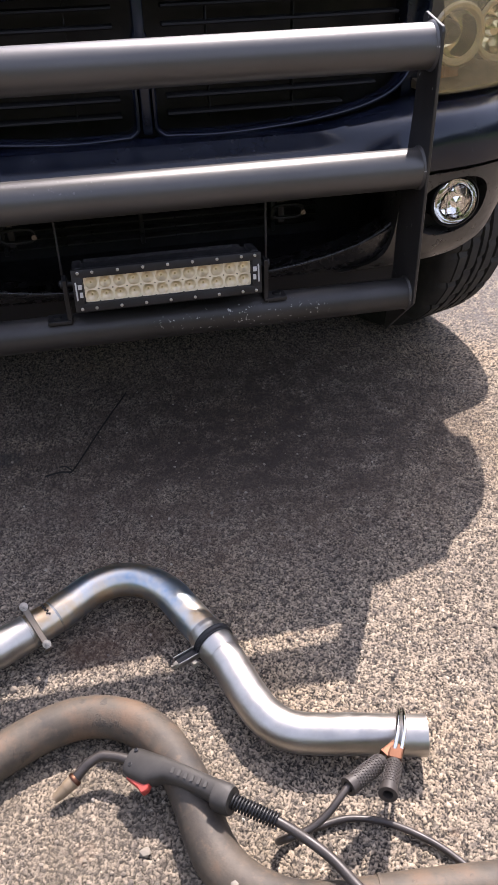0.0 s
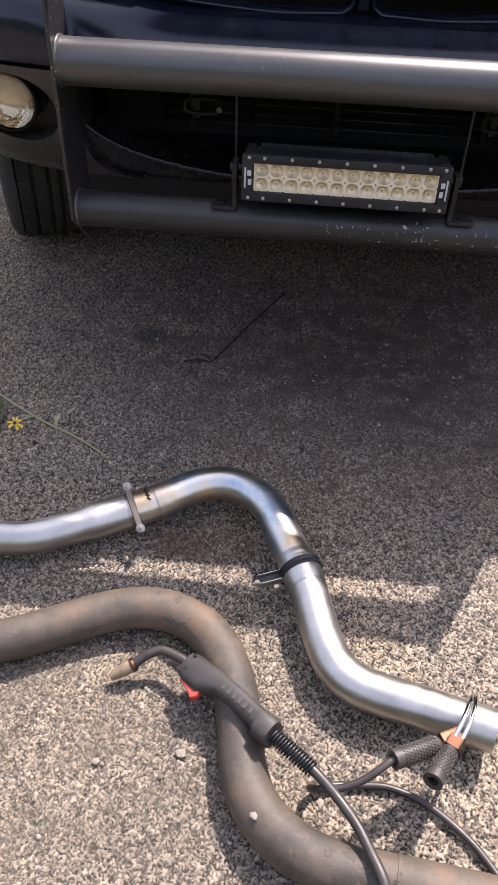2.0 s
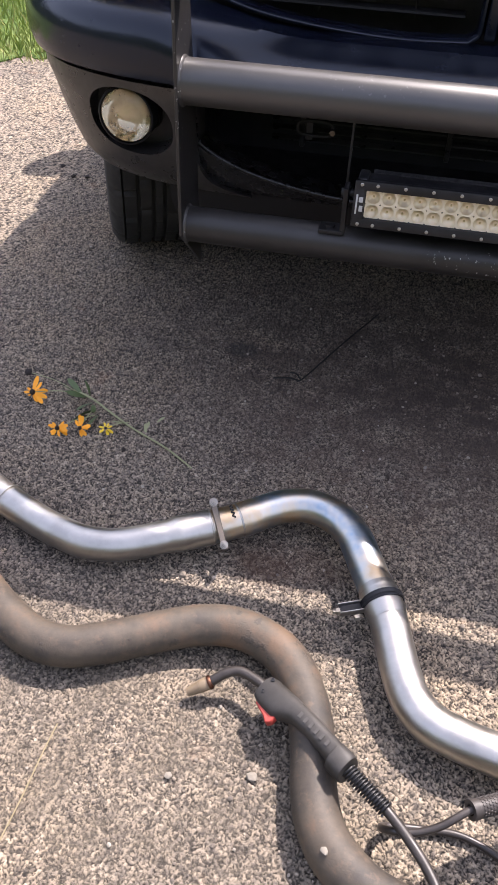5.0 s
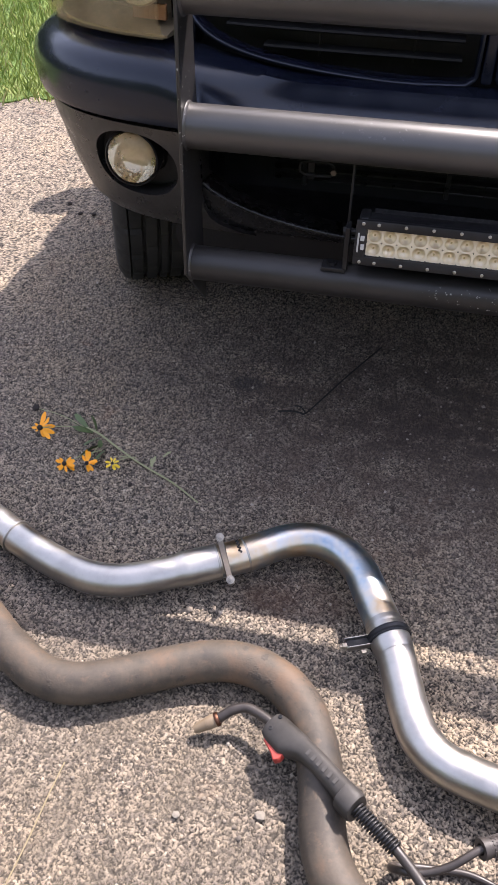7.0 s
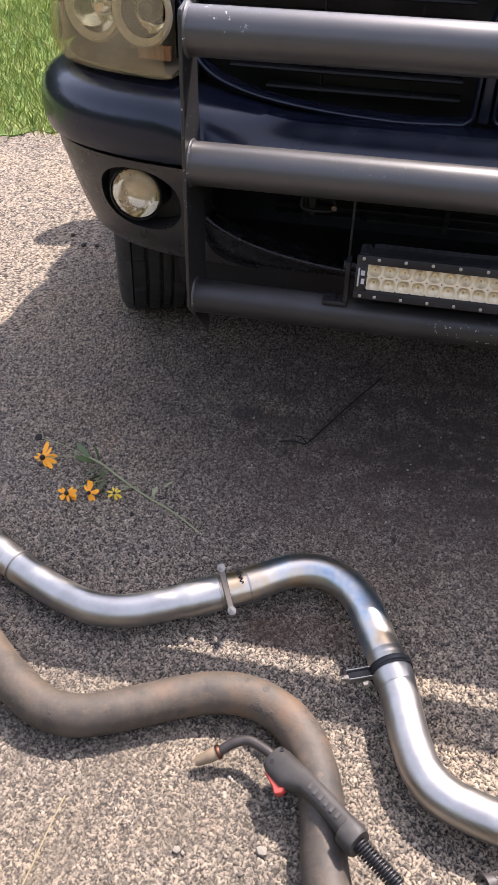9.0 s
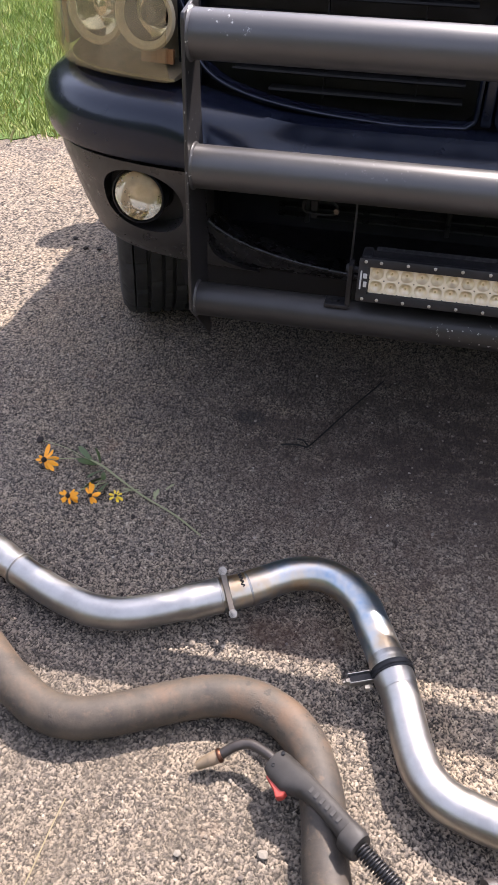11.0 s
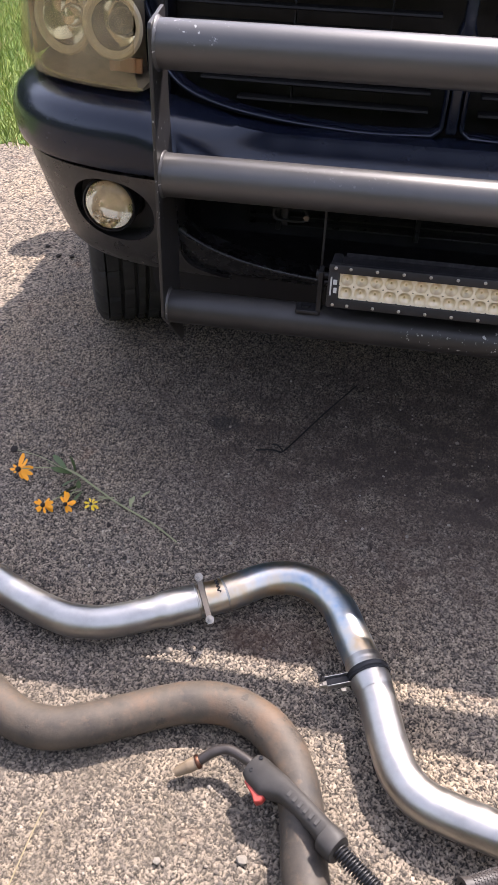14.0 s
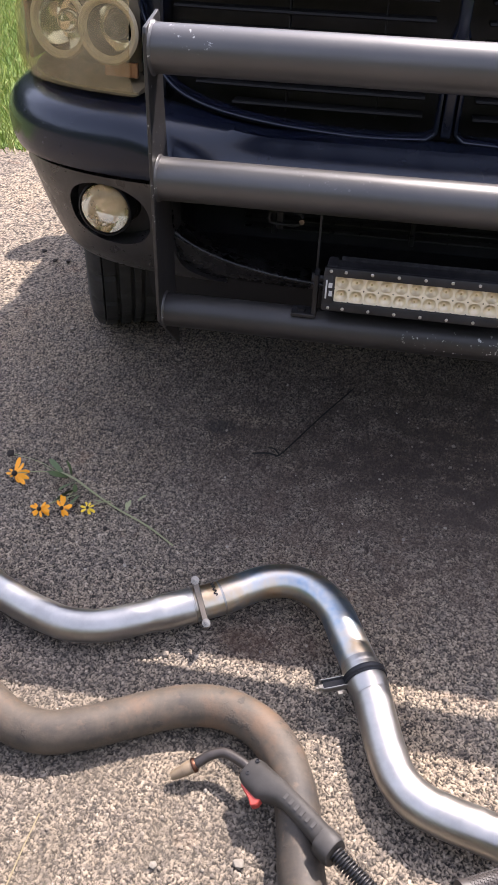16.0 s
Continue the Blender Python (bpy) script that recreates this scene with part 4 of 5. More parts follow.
    # side brackets
    for s in (-1, 1):
        br = obj("bracket", join(box(0.009, 0.030, 0.083, 0.001, 1, (0, 0, 0.0365)), box(0.044, 0.034, 0.007, 0.001, 1, (s * 0.020, 0, -0.004))), DARK, bar, m=pose(s * 0.190, 0.006, 0.004))
        obj("pivot_bolt", lathe([(0.0, -0.022), (0.006, -0.022), (0.006, 0.004), (0.0085, 0.004), (0.0085, 0.009), (0.0, 0.009)], 12), DARK, br, m=pose(0, 0, 0.066, 0, 90 * s, 0))
        obj("foot_bolt", lathe([(0.0, 0.0), (0.009, 0.0), (0.009, 0.006), (0.0, 0.006)], 6), DARK, br, m=pose(s * 0.024, 0, -0.002))
    return bar


# ---------------------------------------------------------------- pipes on the ground
def build_silver_pipe():
    p = thing("exhaust_pipe", "bright new steel exhaust pipe with mandrel bends, lying on asphalt", "exhaust pipe", (-0.2, 0.9, 0.03))
    base = Matrix.Translation((0.2, -0.9, -0.03))
    r = 0.0318
    left = smooth_path([(-1.45, 1.36, 0.038), (-1.10, 1.165, 0.038), (-0.90, 1.064, 0.038), (-0.735, 0.982, 0.039), (-0.655, 0.946, 0.040), (-0.600, 0.928, 0.040), (-0.560, 0.919, 0.041),
                        (-0.515, 0.921, 0.042), (-0.470, 0.935, 0.044), (-0.410, 0.963, 0.048), (-0.345, 0.996, 0.052)], 7)
    mid = smooth_path([(-0.345, 0.996, 0.052), (-0.300, 1.020, 0.054), (-0.262, 1.047, 0.056), (-0.228, 1.069, 0.058), (-0.186, 1.081, 0.060), (-0.146, 1.076, 0.060),
                       (-0.111, 1.055, 0.060), (-0.083, 1.022, 0.059), (-0.064, 0.983, 0.058), (-0.046, 0.945, 0.057), (-0.032, 0.916, 0.056)], 8)
    right = smooth_path([(-0.032, 0.916, 0.056), (-0.012, 0.870, 0.053), (0.004, 0.818, 0.050), (0.016, 0.778, 0.048), (0.034, 0.735, 0.047), (0.064, 0.703, 0.047), (0.108, 0.686, 0.048),
                         (0.160, 0.673, 0.050), (0.218, 0.656, 0.052), (0.268, 0.643, 0.054)], 8)

    def rad_left(t):
        return r * (1.03 if t < 0.285 else 0.945) * (1.10 if t > 0.90 else 1.0)

    def rad_mid(t):
        return r * (1.03 if 0.12 < t < 0.2 else 1.0)

    obj("left_section", tube(left, rad_left, 40, 0.06), STEEL, p, m=base)
    obj("hump_section", tube(mid, rad_mid, 40, 0.06), HEAT, p, "steel bend with blue and straw heat tint", m=base)
    obj("right_section", tube(right, lambda t: r * (1.06 if t < 0.06 else 1.0), 40, 0.06), STEEL, p, m=base)
    # weld seams
    for a, b, rr in (((-0.345, 0.996, 0.052), (-0.33, 1.004, 0.0525), r * 1.045), ((-0.298, 1.0215, 0.0542), (-0.285, 1.030, 0.055), r * 1.012), ((-0.735, 0.982, 0.039), (-0.72, 0.975, 0.039), r * 1.05)):
        a, b = Vector(a), Vector(b)
        d = (b - a).normalized()
        obj("weld_seam", tube([a - d * 0.002, a - d * 0.001, a + d * 0.001, a + d * 0.002], lambda t, q=rr: q * (1.015 if 0.2 < t < 0.8 else 0.99), 40), STEEL, p, m=base)
    # hanger strap with two bolts
    a = Vector((-0.336, 1.001, 0.0525))
    ax = Vector((0.87, 0.48, 0.04)).normalized()
    nrm = Vector((0.05, -0.60, 0.80))
    nrm = (nrm - ax * nrm.dot(ax)).normalized()
    q = Matrix((ax, nrm.cross(ax), nrm)).transposed().to_4x4()
    place = base @ Matrix.Translation(a + nrm * (r * 1.05 + 0.002)) @ q
    strap = obj("hanger_strap", join(box(0.011, 0.092, 0.004, 0.001, 1, (0, -0.001, 0)), box(0.014, 0.004, 0.034, 0.001, 1, (0, -0.047, -0.017)), box(0.014, 0.004, 0.034, 0.001, 1, (0, 0.045, -0.017))), BROWNSTEEL, p, "dull brown steel hanger strap", m=place)
    bolt = join(lathe([(0.0, 0.0), (0.0076, 0.0), (0.0076, 0.0018), (0.0, 0.0018)], 24), lathe([(0.0, 0.0016), (0.0055, 0.0016), (0.0055, 0.0060), (0.0, 0.0062)], 6), lathe([(0.0, 0.0), (0.0034, 0.0), (0.0034, 0.011), (0.0, 0.0115)], 14))
    b0 = obj("bolt", bolt, ZINC, strap, "zinc-plated bolt and washer", m=pose(0, 0.038, 0.002))
    again(b0, "bolt", strap, pose(0, -0.040, 0.002))
    # marker scribble beside the strap
    back = ax.cross(nrm)
    back = back if back.y > 0 else -back
    line = []
    for i in range(14):
        ang = radians(4 + 4.2 * i)
        line.append(a + ax * (0.031 + 0.0035 * math.sin(i * 2.1)) + (nrm * math.cos(ang) + back * math.sin(ang)) * r * 1.047)
    obj("marker_scribble", tube(smooth_path(line, 3), 0.0011, 6), DARK, p, "black marker scribble", m=base)
    # band clamp
    a = Vector((-0.024, 0.897, 0.055))
    ax = Vector((0.40, -0.915, -0.04)).normalized()
    sd = Vector((ax.y, -ax.x, 0)).normalized()
    q = Matrix((sd, sd.cross(ax) * -1, ax)).transposed().to_4x4()
    if q.determinant() < 0:
        q = Matrix((sd, sd.cross(ax), ax)).transposed().to_4x4()
    place = base @ Matrix.Translation(a) @ q
    prof = [(r * 1.03, -0.007), (r * 1.15, -0.007), (r * 1.19, -0.005), (r * 1.12, -0.001), (r * 1.12, 0.001), (r * 1.19, 0.005), (r * 1.15, 0.007), (r * 1.03, 0.007)]
    cl = obj("band_clamp", lathe(prof, 44, closed=True), DARK, p, "dark steel band clamp", m=place)
    obj("clamp_ear", box(0.040, 0.0022, 0.0155, 0.0005, 1, (r * 1.1 + 0.019, 0, 0)), DARK, cl)
    for z in (-0.0085, 0.0085):
        obj("ear_flange", box(0.044, 0.013, 0.0018, 0.0006, 1, (r * 1.1 + 0.019, 0, z)), STEEL, cl, "bright folded clamp flange")
    obj("clamp_bolt", lathe([(0.0, 0.0), (0.0065, 0.0), (0.0065, 0.007), (0.0036, 0.007), (0.0036, 0.012), (0.0, 0.012)], 6), ZINC, cl, "bright zinc clamp bolt", m=pose(r * 1.1 + 0.040, 0, 0.003, 0, 90, 0))
    obj("clamp_nut", lathe([(0.0, 0.0), (0.006, 0.0), (0.006, 0.008), (0.0, 0.008)], 6), ZINC, cl, "bright zinc clamp bolt", m=pose(r * 1.1 + 0.012, 0, 0.020, 0, 90, 0))
    obj("flare_collar", lathe([(r * 1.005, -0.03), (r * 1.07, -0.014), (r * 1.09, 0.0), (r * 1.07, 0.02), (r * 1.005, 0.034)], 40, closed=True), STEEL, p, m=place)
    return p


def build_rusty_pipe():
    p = thing("old_exhaust_pipe", "old rusty brown exhaust pipe lying on the asphalt", "exhaust pipe", (-0.2, 0.7, 0))
    path = smooth_path([(-1.35, 1.33, 0.038), (-1.0, 1.045, 0.037), (-0.80, 0.876, 0.036), (-0.675, 0.776, 0.035), (-0.612, 0.735, 0.035), (-0.562, 0.714, 0.035), (-0.512, 0.712, 0.035), (-0.462, 0.729, 0.035),
                        (-0.413, 0.753, 0.035), (-0.363, 0.778, 0.036), (-0.312, 0.798, 0.037), (-0.265, 0.806, 0.038), (-0.218, 0.799, 0.038), (-0.176, 0.778, 0.038), (-0.143, 0.745, 0.037),
                        (-0.120, 0.701, 0.036), (-0.106, 0.658, 0.036), (-0.097, 0.614, 0.035), (-0.090, 0.572, 0.035), (-0.078, 0.533, 0.035), (-0.054, 0.496, 0.035), (-0.012, 0.463, 0.035),
                        (0.039, 0.444, 0.035), (0.096, 0.436, 0.035), (0.154, 0.431, 0.035), (0.25, 0.421, 0.035), (0.50, 0.392, 0.035), (0.80, 0.36, 0.036)], 7)
    rng = random.Random(3)
    wob = [rng.uniform(-0.0006, 0.0006) for _ in range(400)]
    geo = tube(path, lambda t: 0.0338 + wob[int(t * 390)] * 0.6, 36, 0.08)
    obj("pipe", geo, RUST, p, m=Matrix.Translation((0.2, -0.7, 0)))
    obj("weld_bead", tube([Vector((0.118, 0.4345, 0.035)), Vector((0.121, 0.434, 0.035)), Vector((0.124, 0.4337, 0.035))], 0.0352, 32), RUST, p, m=Matrix.Translation((0.2, -0.7, 0)))
    obj("spatter", pebble(random.Random(8), 0.006), PALE, p, "pale weld spatter", m=Matrix.Translation((0.2, -0.7, 0)) @ pose(-0.066, 0.484, 0.068))
    return p


def text_geo(body, size, depth=0.0006):
    cu = bpy.data.curves.new("lettering", "FONT")
    cu.body, cu.size, cu.extrude, cu.align_x, cu.align_y = body, size, depth, "CENTER", "CENTER"
    ob = new("lettering", cu)
    bpy.context.view_layer.update()
    me = bpy.data.meshes.new_from_object(ob.evaluated_get(bpy.context.evaluated_depsgraph_get()))
    geo = [v.co.copy() for v in me.vertices], [tuple(q.vertices) for q in me.polygons]
    bpy.data.objects.remove(ob)
    return geo


def superoval(a, b, n=24, power=2.6):
    out = []
    for k in range(n):
        t = 2 * math.pi * k / n
        c, s = math.cos(t), math.sin(t)
        out.append((a * math.copysign(abs(c) ** (2 / power), c), b * math.copysign(abs(s) ** (2 / power), s)))
    return out


def build_welding_gun():
    g = thing("welding_gun", "black welding gun with red trigger resting on the rusty pipe", "welding gun", (-0.12, 0.65, 0.06))
    base = Matrix.Translation((0.12, -0.65, -0.06))
    head = Vector((-0.188, 0.702, 0.052))
    tail = Vector((-0.046, 0.590, 0.088))
    ax = (tail - head).normalized()
    up = Vector((0.60, 0.77, 0.22))
    up = (up - ax * up.dot(ax)).normalized()
    sd = ax.cross(up)
    frm = Matrix((ax, sd, up)).transposed().to_4x4()
    place = base @ Matrix.Translation(head) @ frm
    length = (tail - head).length
    # handle: stations along its axis: distance, drop, half width, half height
    st = [(0.0, 0.000, 0.0120, 0.0150), (0.003, 0.0, 0.0160, 0.0205), (0.016, -0.001, 0.0172, 0.0240), (0.045, -0.002, 0.0175, 0.0245), (0.058, 0.002, 0.0172, 0.0205), (0.072, 0.005, 0.0168, 0.0162),
          (0.100, 0.005, 0.0168, 0.0152), (0.135, 0.002, 0.0172, 0.0158), (0.160, -0.001, 0.0178, 0.0168), (length - 0.027, -0.004, 0.0182, 0.0178), (length - 0.0255, -0.004, 0.0208, 0.0206),
          (length - 0.004, -0.005, 0.0208, 0.0206), (length, -0.005, 0.0185, 0.0184)]
    vs, fs = [], []
    n = 28
    for d, z, a, b in st:
        for x, y in superoval(a, b, n):
            vs.append((d, x, z + y))
    for i in range(len(st) - 1):
        for k in range(n):
            k2 = (k + 1) % n
            fs.append((i * n + k, i * n + k2, (i + 1) * n + k2, (i + 1) * n + k))
    fs += [tuple(range(n)), tuple((len(st) - 1) * n + k for k in range(n))]
    h = obj("handle", (vs, fs), GUN, g, "moulded black plastic handle", m=place)
    hole = lathe([(0.0, -0.001), (0.0034, -0.001), (0.0034, 0.0006), (0.0026, 0.0012), (0.0018, 0.0004), (0.0, 0.0004)], 16)
    for d, s, z in ((0.012, 1, 0.0145), (0.014, 1, -0.008)):
        obj("handle_screw", hole, DARK, h, m=pose(d, s * 0.0163, z, -90, 0, 0))
    for ang in (-60, 30, 100):
        obj("collar_screw", hole, DARK, h, m=pose(length - 0.014, 0, -0.0045) @ Matrix.Rotation(radians(ang), 4, "X") @ pose(0, 0, 0.0202))
    # raised lettering stays a row of plain shapes
    for k in range(6):
        obj("raised_mark", prism([(x * 0.0026, y * 0.0044) for x, y in ((-1, -1), (1, -1), (1, 1), (-1, 1))], 0.0008), GREYLET, h,
            m=pose(0.085 + 0.0118 * k, 0.0165 + 0.0003 * k, 0.004 - 0.0008 * k, -90, 0, 0), smooth=False)
    # trigger under the head
    trig = prism([(0.010, -0.018), (0.052, -0.018), (0.053, -0.031), (0.047, -0.038), (0.036, -0.032), (0.012, -0.026)], 0.013, 0.0015)
    obj("trigger", moved(trig, Matrix(((1, 0, 0, 0), (0, 0, 1, -0.0065), (0, 1, 0, 0), (0, 0, 0, 1)))), RED, g, "red plastic trigger", m=place)
    # neck and nozzle
    neck = smooth_path([head + ax * 0.006, head - ax * 0.012 + Vector((0, 0, 0.003)), (-0.228, 0.722, 0.050), (-0.250, 0.717, 0.045), (-0.266, 0.708, 0.036), (-0.274, 0.703, 0.0305)], 6)
    obj("neck", tube(neck, 0.0078, 20), CABLE, g, "black insulated swan neck", m=base)
    a, b = Vector((-0.272, 0.704, 0.032)), Vector((-0.308, 0.686, 0.0155))
    d = (b - a).normalized()
    obj("insulator", tube([a - d * 0.003, a, a + d * 0.001, a + d * 0.003], lambda t: 0.0116 if 0.2 < t else 0.0095, 24), COPPER, g, "copper insulator ring", m=base)
    obj("nozzle", tube([a + d * x for x in (0.002, 0.004, 0.018, 0.0185, 0.026, 0.034, 0.0405)], lambda t: (0.0095, 0.0106, 0.0104, 0.0096, 0.0090, 0.0078, 0.0066)[min(6, int(t * 6 + 0.5))], 28, 0.22), BRASS, g, "worn spattered brass nozzle", m=base)
    # strain relief coil
    c0 = tail + ax * 0.0 - up * 0.005
    c1 = Vector((0.008, 0.547, 0.080))
    dd = c1 - c0
    e1 = dd.cross(Vector((0, 0, 1))).normalized()
    e2 = e1.cross(dd.normalized())
    coil = []
    turns, per = 15, 14
    for i in range(turns * per + 1):
        t = i / (turns * per)
        ang = 2 * math.pi * turns * t
        coil.append(c0 + dd * t + (e1 * math.cos(ang) + e2 * math.sin(ang)) * 0.0098)
    obj("strain_relief", tube(coil, 0.0018, 8), DARK, g, "black coiled strain relief spring", m=base)
    cab = smooth_path([c0, c0 + dd * 0.5, c1, (0.040, 0.516, 0.078), (0.066, 0.484, 0.077), (0.084, 0.450, 0.079), (0.100, 0.415, 0.080), (0.116, 0.360, 0.062), (0.135, 0.28, 0.025), (0.16, 0.15, 0.009), (0.22, -0.25, 0.009)], 7)
    obj("gun_cable", tube(cab, 0.0070, 20), CABLE, g, "black rubber welding cable", m=base)
    return g


def build_ground_clamp():
    c = thing("ground_clamp", "copper-jawed earth clamp with knurled black grips, biting the pipe end", "welding clamp", (0.21, 0.62, 0.06))
    base = Matrix.Translation((-0.21, -0.62, -0.06))
    hub = Vector((0.204, 0.611, 0.088))

    def grip(end, name):
        p0 = hub + (end - hub) * 0.30
        d = (end - p0)
        ln = d.length
        u = d.normalized()
        m = base @ Matrix.Translation(p0) @ u.to_track_quat("Z", "Y").to_matrix().to_4x4()
        r = 0.0122
        body = lathe([(0.0, 0.0), (r * 0.8, 0.0), (r, 0.004), (r, ln - 0.010), (r * 1.12, ln - 0.009), (r * 1.12, ln), (r * 0.62, ln), (r * 0.58, ln - 0.02), (0.0, ln - 0.02)], 28)
        h = obj(name, body, GRIP, c, "knurled black rubber grip", m=m)
        knob = lathe([(0.0022, -0.0004), (0.0016, 0.0009), (0.0, 0.0011)], 6)
        dots = []
        rows = int((ln - 0.018) / 0.0046)
        for i in range(rows):
            for k in range(16):
                a = 2 * math.pi * (k + 0.5 * (i % 2)) / 16
                dots.append(moved(knob, Matrix.Rotation(a, 4, "Z") @ Matrix.Translation((r, 0, 0.008 + i * 0.0046)) @ Matrix.Rotation(radians(90), 4, "Y")))
        obj("knurling", join(*dots), GRIP, h, smooth=False)
        return h

    grip(Vector((0.112, 0.562, 0.102)), "grip")
    grip(Vector((0.161, 0.536, 0.108)), "grip")
    # copper jaws
    for e, side in ((Vector((0.112, 0.562, 0.102)), -1), (Vector((0.161, 0.536, 0.108)), 1)):
        d = (e - hub).normalized()
        m = base @ Matrix.Translation(hub + d * 0.008) @ (-d).to_track_quat("X", "Z").to_matrix().to_4x4()
        geo = join(box(0.030, 0.018, 0.0025, 0.001, 1, (-0.005, 0, 0.009)), box(0.034, 0.0025, 0.020, 0.001, 1, (-0.003, 0.009, 0.0)), box(0.034, 0.0025, 0.020, 0.001, 1, (-0.003, -0.009, 0.0)))
        obj("jaw", geo, COPPER, c, "stamped copper jaw", m=m)
    # bright spring wire bail over the pipe
    for dx in (-0.0055, 0.0055):
        wire = smooth_path([(0.202 + dx, 0.603, 0.096), (0.213 + dx, 0.622, 0.104), (0.222 + dx * 0.9, 0.643, 0.104), (0.233 + dx * 0.6, 0.670, 0.093), (0.239 + dx * 0.35, 0.686, 0.076)], 6)
        obj("bail_wire", tube(wire, 0.0032, 12), CHROME, c, "bright steel bail wire", m=base)
    obj("bail_saddle", tube([Vector((0.1965, 0.603, 0.096)), Vector((0.202, 0.601, 0.095)), Vector((0.2075, 0.603, 0.096))], 0.0028, 12), CHROME, c, m=base)
    obj("pivot_pin", lathe([(0.0, -0.014), (0.004, -0.014), (0.004, 0.014), (0.0, 0.014)], 14), ZINC, c, m=base @ Matrix.Translation(hub + Vector((-0.004, -0.006, 0.002))) @ pose(0, 0, 0, 60, 30, 0))
    cab = smooth_path([(0.135, 0.574, 0.0985), (0.112, 0.562, 0.102), (0.078, 0.539, 0.090), (0.047, 0.528, 0.078), (0.021, 0.527, 0.070), (0.008, 0.538, 0.044), (0.012, 0.552, 0.018), (0.040, 0.560, 0.010), (0.070, 0.564, 0.008), (0.122, 0.566, 0.008), (0.176, 0.546, 0.008),
                       (0.230, 0.503, 0.008), (0.272, 0.447, 0.008), (0.322, 0.372, 0.008), (0.36, 0.28, 0.008), (0.40, 0.0, 0.008)], 8)
    obj("clamp_cable", tube(cab, 0.0052, 16), CABLE, c, "black rubber earth cable", m=base)
    return c


# ---------------------------------------------------------------- small things on the ground
def petal_geo(length, width, curl):
    vs, fs = [], []
    for i in range(5):
        t = i / 4
        w = width * (0.35 + 0.9 * t - 0.95 * t ** 4) * 0.5
        z = curl * math.sin(t * 2.2)
        for s in (-1, 0, 1):
            vs.append((0.004 + length * t, s * w, z - abs(s) * 0.0012))
    for i in range(4):
        for k in range(2):
            a = i * 3 + k
            fs.append((a, a + 1, a + 4, a + 3))
    return vs, fs


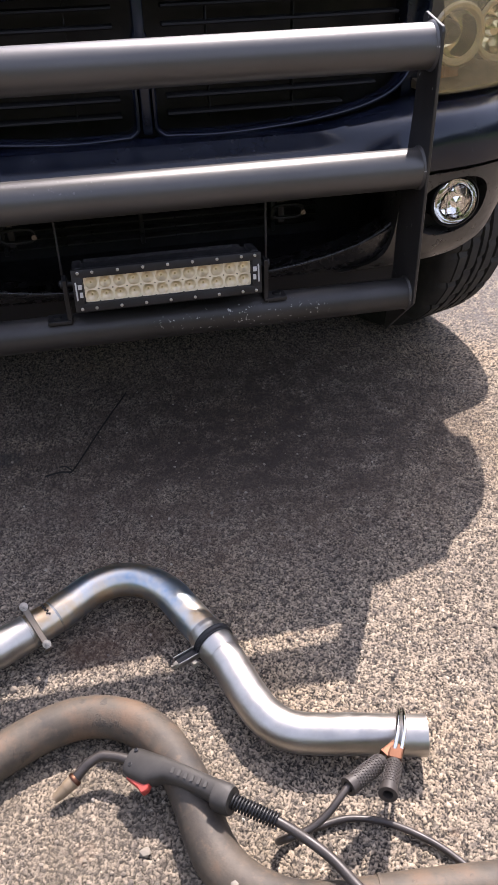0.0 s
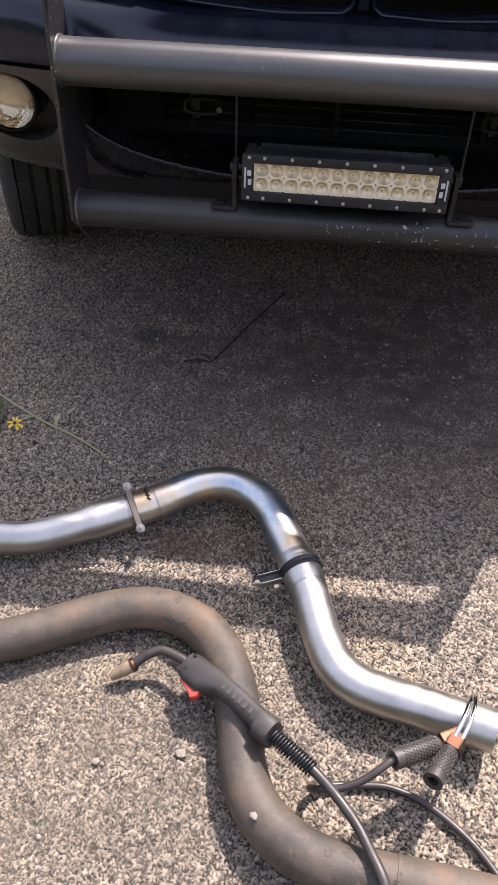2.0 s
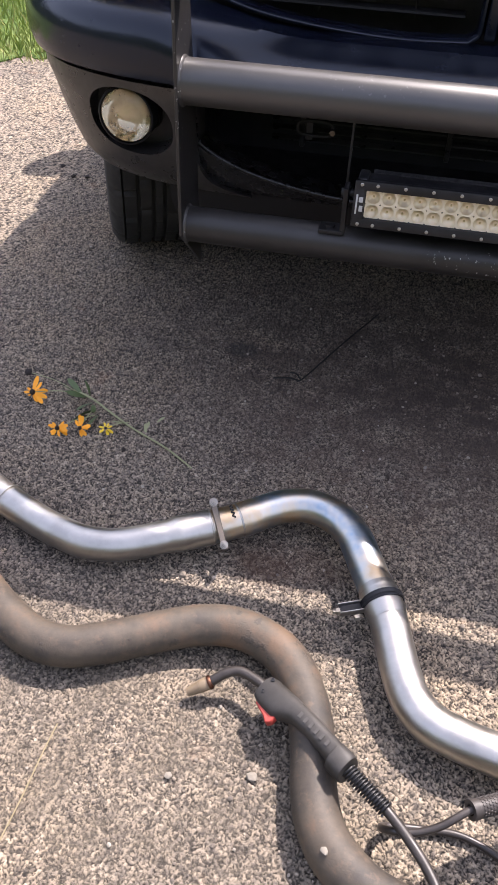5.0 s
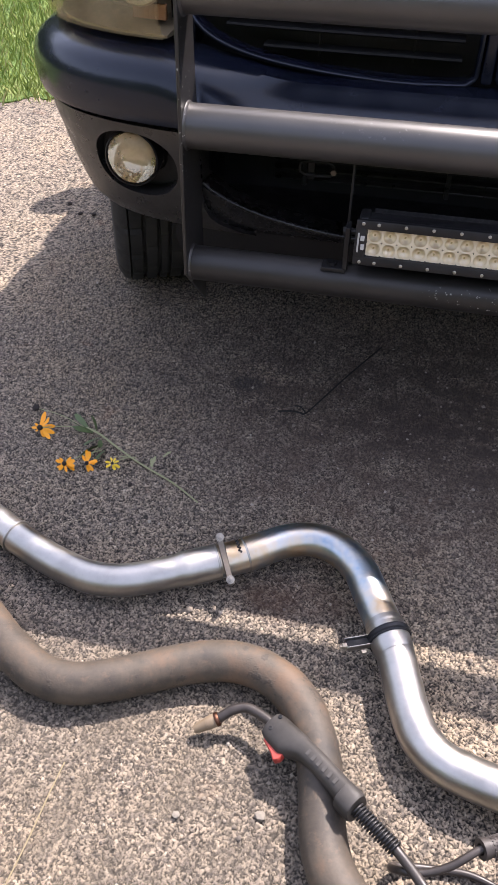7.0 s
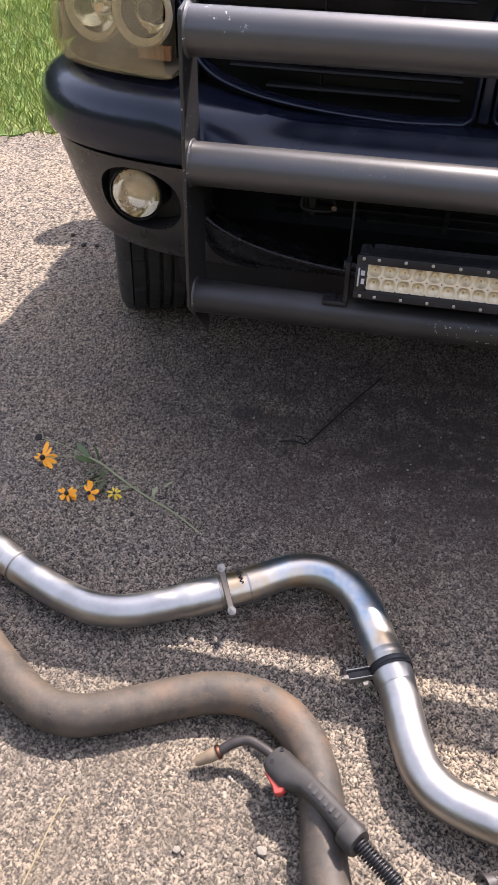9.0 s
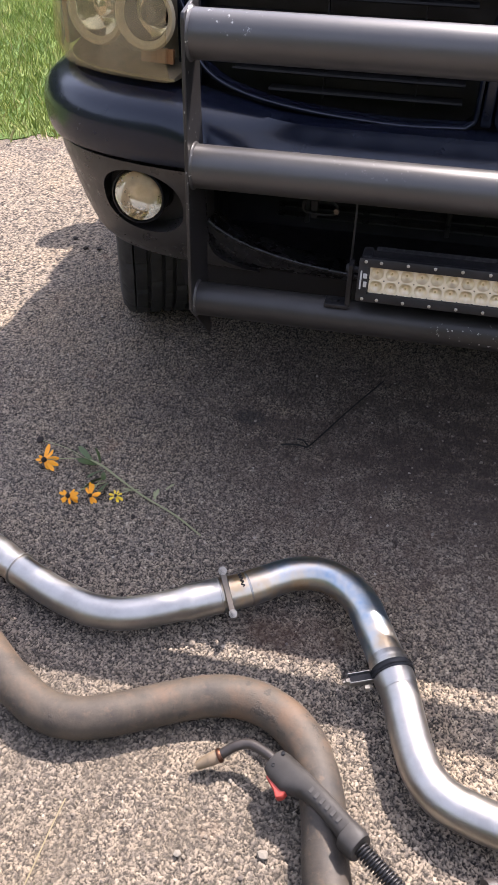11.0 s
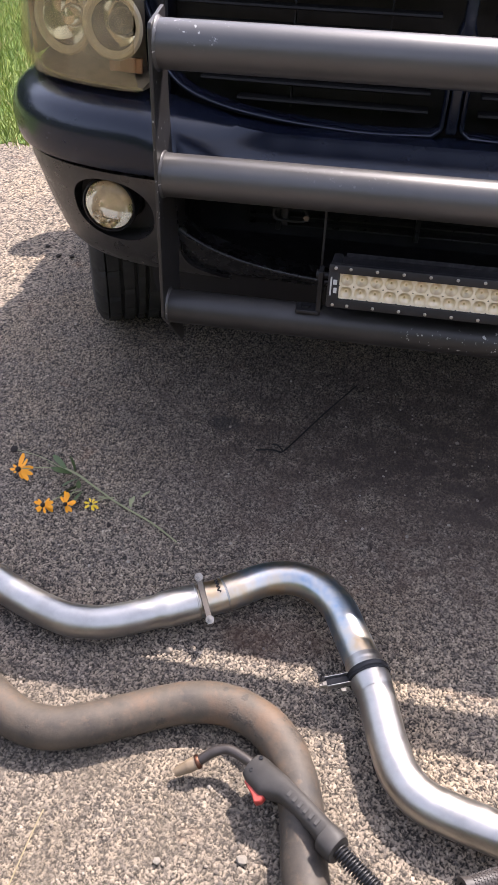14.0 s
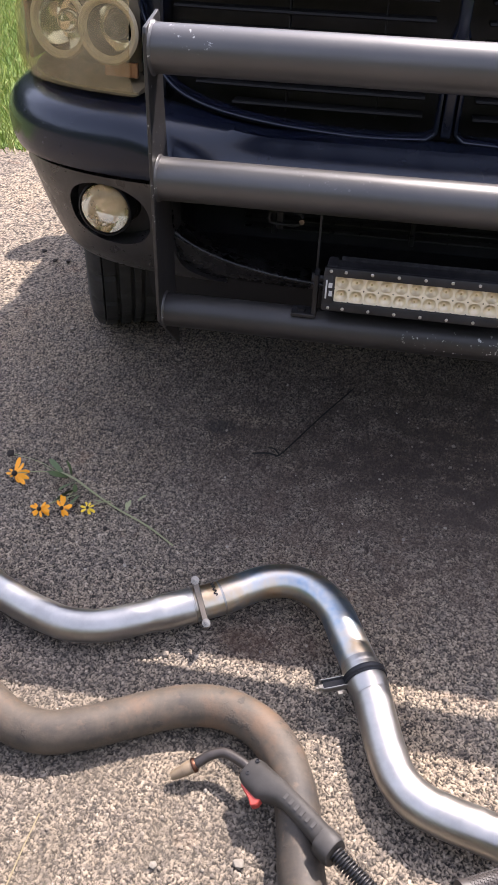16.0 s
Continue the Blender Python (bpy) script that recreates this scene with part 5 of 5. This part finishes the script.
def build_flowers():
    f = thing("cut_flowers", "picked spray of yellow black-eyed daisies wilting on the asphalt", "flowers", (-0.7, 1.27, 0))
    base = Matrix.Translation((0.7, -1.27, 0))
    stem = smooth_path([(-0.433, 1.183, 0.003), (-0.500, 1.227, 0.004), (-0.585, 1.268, 0.005), (-0.65, 1.305, 0.008), (-0.705, 1.338, 0.010), (-0.755, 1.358, 0.008)], 6)
    obj("stem", tube(stem, lambda t: 0.0017 + 0.0010 * t, 8), STEM, f, m=base)
    # flower heads: place, tilt, cone, and each petal's angle round the cone and length
    heads = [((-0.834, 1.312, 0.024), 52, 1.0, PETAL, ((84, 34), (62, 26), (12, 29), (-14, 30), (-38, 30), (-62, 20), (150, 13), (182, 15), (205, 12))),
             ((-0.737, 1.216, 0.020), 48, 0.8, PETAL, ((200, 22), (172, 17), (140, 12), (52, 17), (24, 20), (-6, 19), (-38, 22), (-64, 15), (228, 18))),
             ((-0.692, 1.230, 0.018), 60, 0.7, PETAL, ((104, 24), (82, 22), (128, 15), (22, 20), (-2, 14), (-48, 18), (-74, 16))),
             ((-0.640, 1.246, 0.014), 40, 0.4, LEMON, ((180, 13), (130, 11), (75, 10), (20, 10), (-30, 15), (-62, 14), (226, 12)))]
    roots = [(-0.735, 1.350, 0.010), (-0.68, 1.288, 0.008), (-0.69, 1.300, 0.010), (-0.60, 1.285, 0.006)]
    rng = random.Random(12)
    for (c, tip, cone, tone, petals), r0 in zip(heads, roots):
        c = Vector(c)
        r0 = Vector(r0)
        obj("side_stem", tube(smooth_path([r0, (r0 + c) / 2 + Vector((0, 0.004, 0.002)), c], 5), 0.0012, 6), STEM, f, m=base)
        head = obj("flower_head", moved(lathe([(0.0, 0.0085), (0.004, 0.007), (0.0066, 0.002), (0.0062, -0.002), (0.0, -0.003)], 14), Matrix.Scale(cone, 4)), CONE, f, "dark brown cone", m=base @ pose(*c, tip, 0, 0))
        for turn, ln in petals:
            obj("petal", petal_geo(ln * 0.001, min(0.014, ln * 0.00062), rng.uniform(-0.006, 0.002)), tone, head, "yellow-orange petal", m=pose(0, 0, 0, 0, 0, turn) @ pose(0, 0, 0, rng.uniform(-35, 35), rng.uniform(-14, 24), 0))
    obj("seed_head", moved(pebble(rng, 0.0105), pose(-0.877, 1.388, 0.016)), CONE, f, "dark spent seed head", m=base)
    obj("side_stem", tube(smooth_path([(-0.755, 1.358, 0.008), (-0.81, 1.380, 0.010), (-0.875, 1.388, 0.015)], 5), 0.0010, 6), STEM, f, m=base)
    leaf = petal_geo(0.048, 0.020, 0.006)
    for x, y, z, rx, ry, rz, k in ((-0.715, 1.340, 0.010, 10, -12, 190, 1.0), (-0.735, 1.350, 0.010, -20, -20, 150, 0.9), (-0.700, 1.330, 0.008, 25, -8, 250, 1.0), (-0.690, 1.308, 0.008, 60, 0, 245, 1.25),
                                 (-0.675, 1.292, 0.008, 30, 0, 265, 0.9), (-0.605, 1.280, 0.006, 20, -10, 200, 0.6), (-0.545, 1.300, 0.004, 0, -14, 40, 0.45), (-0.755, 1.352, 0.008, 40, -10, 170, 0.6),
                                 (-0.722, 1.338, 0.012, -35, -30, 215, 0.85), (-0.712, 1.346, 0.010, 45, -25, 130, 0.75), (-0.695, 1.322, 0.009, -30, -10, 285, 0.8), (-0.560, 1.262, 0.006, 20, -25, 75, 0.5), (-0.555, 1.260, 0.006, -20, -15, 110, 0.45)):
        obj("leaf", leaf, LEAF if k > 0.7 else STEM, f, m=base @ pose(x, y, z, rx, ry, rz) @ Matrix.Scale(k, 4))
    return f


def build_litter():
    tw = obj("twig", join(tube(smooth_path([(-0.106, 1.851, 0.004), (-0.18, 1.70, 0.004), (-0.25, 1.545, 0.004), (-0.268, 1.518, 0.004)], 5), 0.0021, 6),
                          tube(smooth_path([(-0.262, 1.522, 0.004), (-0.29, 1.526, 0.005), (-0.325, 1.520, 0.003)], 4), 0.0022, 6), tube(smooth_path([(-0.262, 1.53, 0.004), (-0.275, 1.545, 0.006), (-0.29, 1.55, 0.003)], 4), 0.002, 6)), TWIG)
    tagged(tw, "thin dark bent twig lying on the asphalt", "twig")
    st = obj("straw_blade", tube(smooth_path([(-0.487, 0.600, 0.003), (-0.490, 0.55, 0.005), (-0.493, 0.49, 0.004), (-0.499, 0.42, 0.003)], 6), 0.0011, 6), STRAW)
    tagged(st, "dry pale straw blade lying on the asphalt", "straw")
    rng = random.Random(5)
    for x, y, r, mat, lab in ((-0.180, 0.586, 0.0085, PALE, "pale flat stone on the asphalt"), (-0.587, 1.204, 0.0065, CONE, "small dark pellet on the asphalt"), (-0.378, 0.918, 0.0075, STONES, "tan stone in the sunlit strip"), (-0.395, 0.914, 0.0060, STONES, "tan stone in the sunlit strip"),
                              (0.04, 1.30, 0.005, PALE, "pale stone on the asphalt"), (-0.30, 0.56, 0.006, PALE, "pale stone on the asphalt"), (0.12, 0.92, 0.0055, STONES, "tan stone on the asphalt"), (-1.245, 2.50, 0.011, CONE, "small black crumb on the asphalt"), (-1.18, 2.435, 0.010, CONE, "small black crumb on the asphalt"), (-1.135, 2.44, 0.009, CONE, "small black crumb on the asphalt")):
        s = obj("stone", pebble(rng, r), mat, m=pose(x, y, r * 0.35, 0, 0, rng.uniform(0, 360)), smooth=False)
        tagged(s, lab, "stone", "loose stones")


build_ground()
build_lawns()
build_unseen_trees()
build_chippings()
build_truck()
build_guard()
build_light_bar()
build_silver_pipe()
build_rusty_pipe()
build_welding_gun()
build_ground_clamp()
build_flowers()
build_litter()
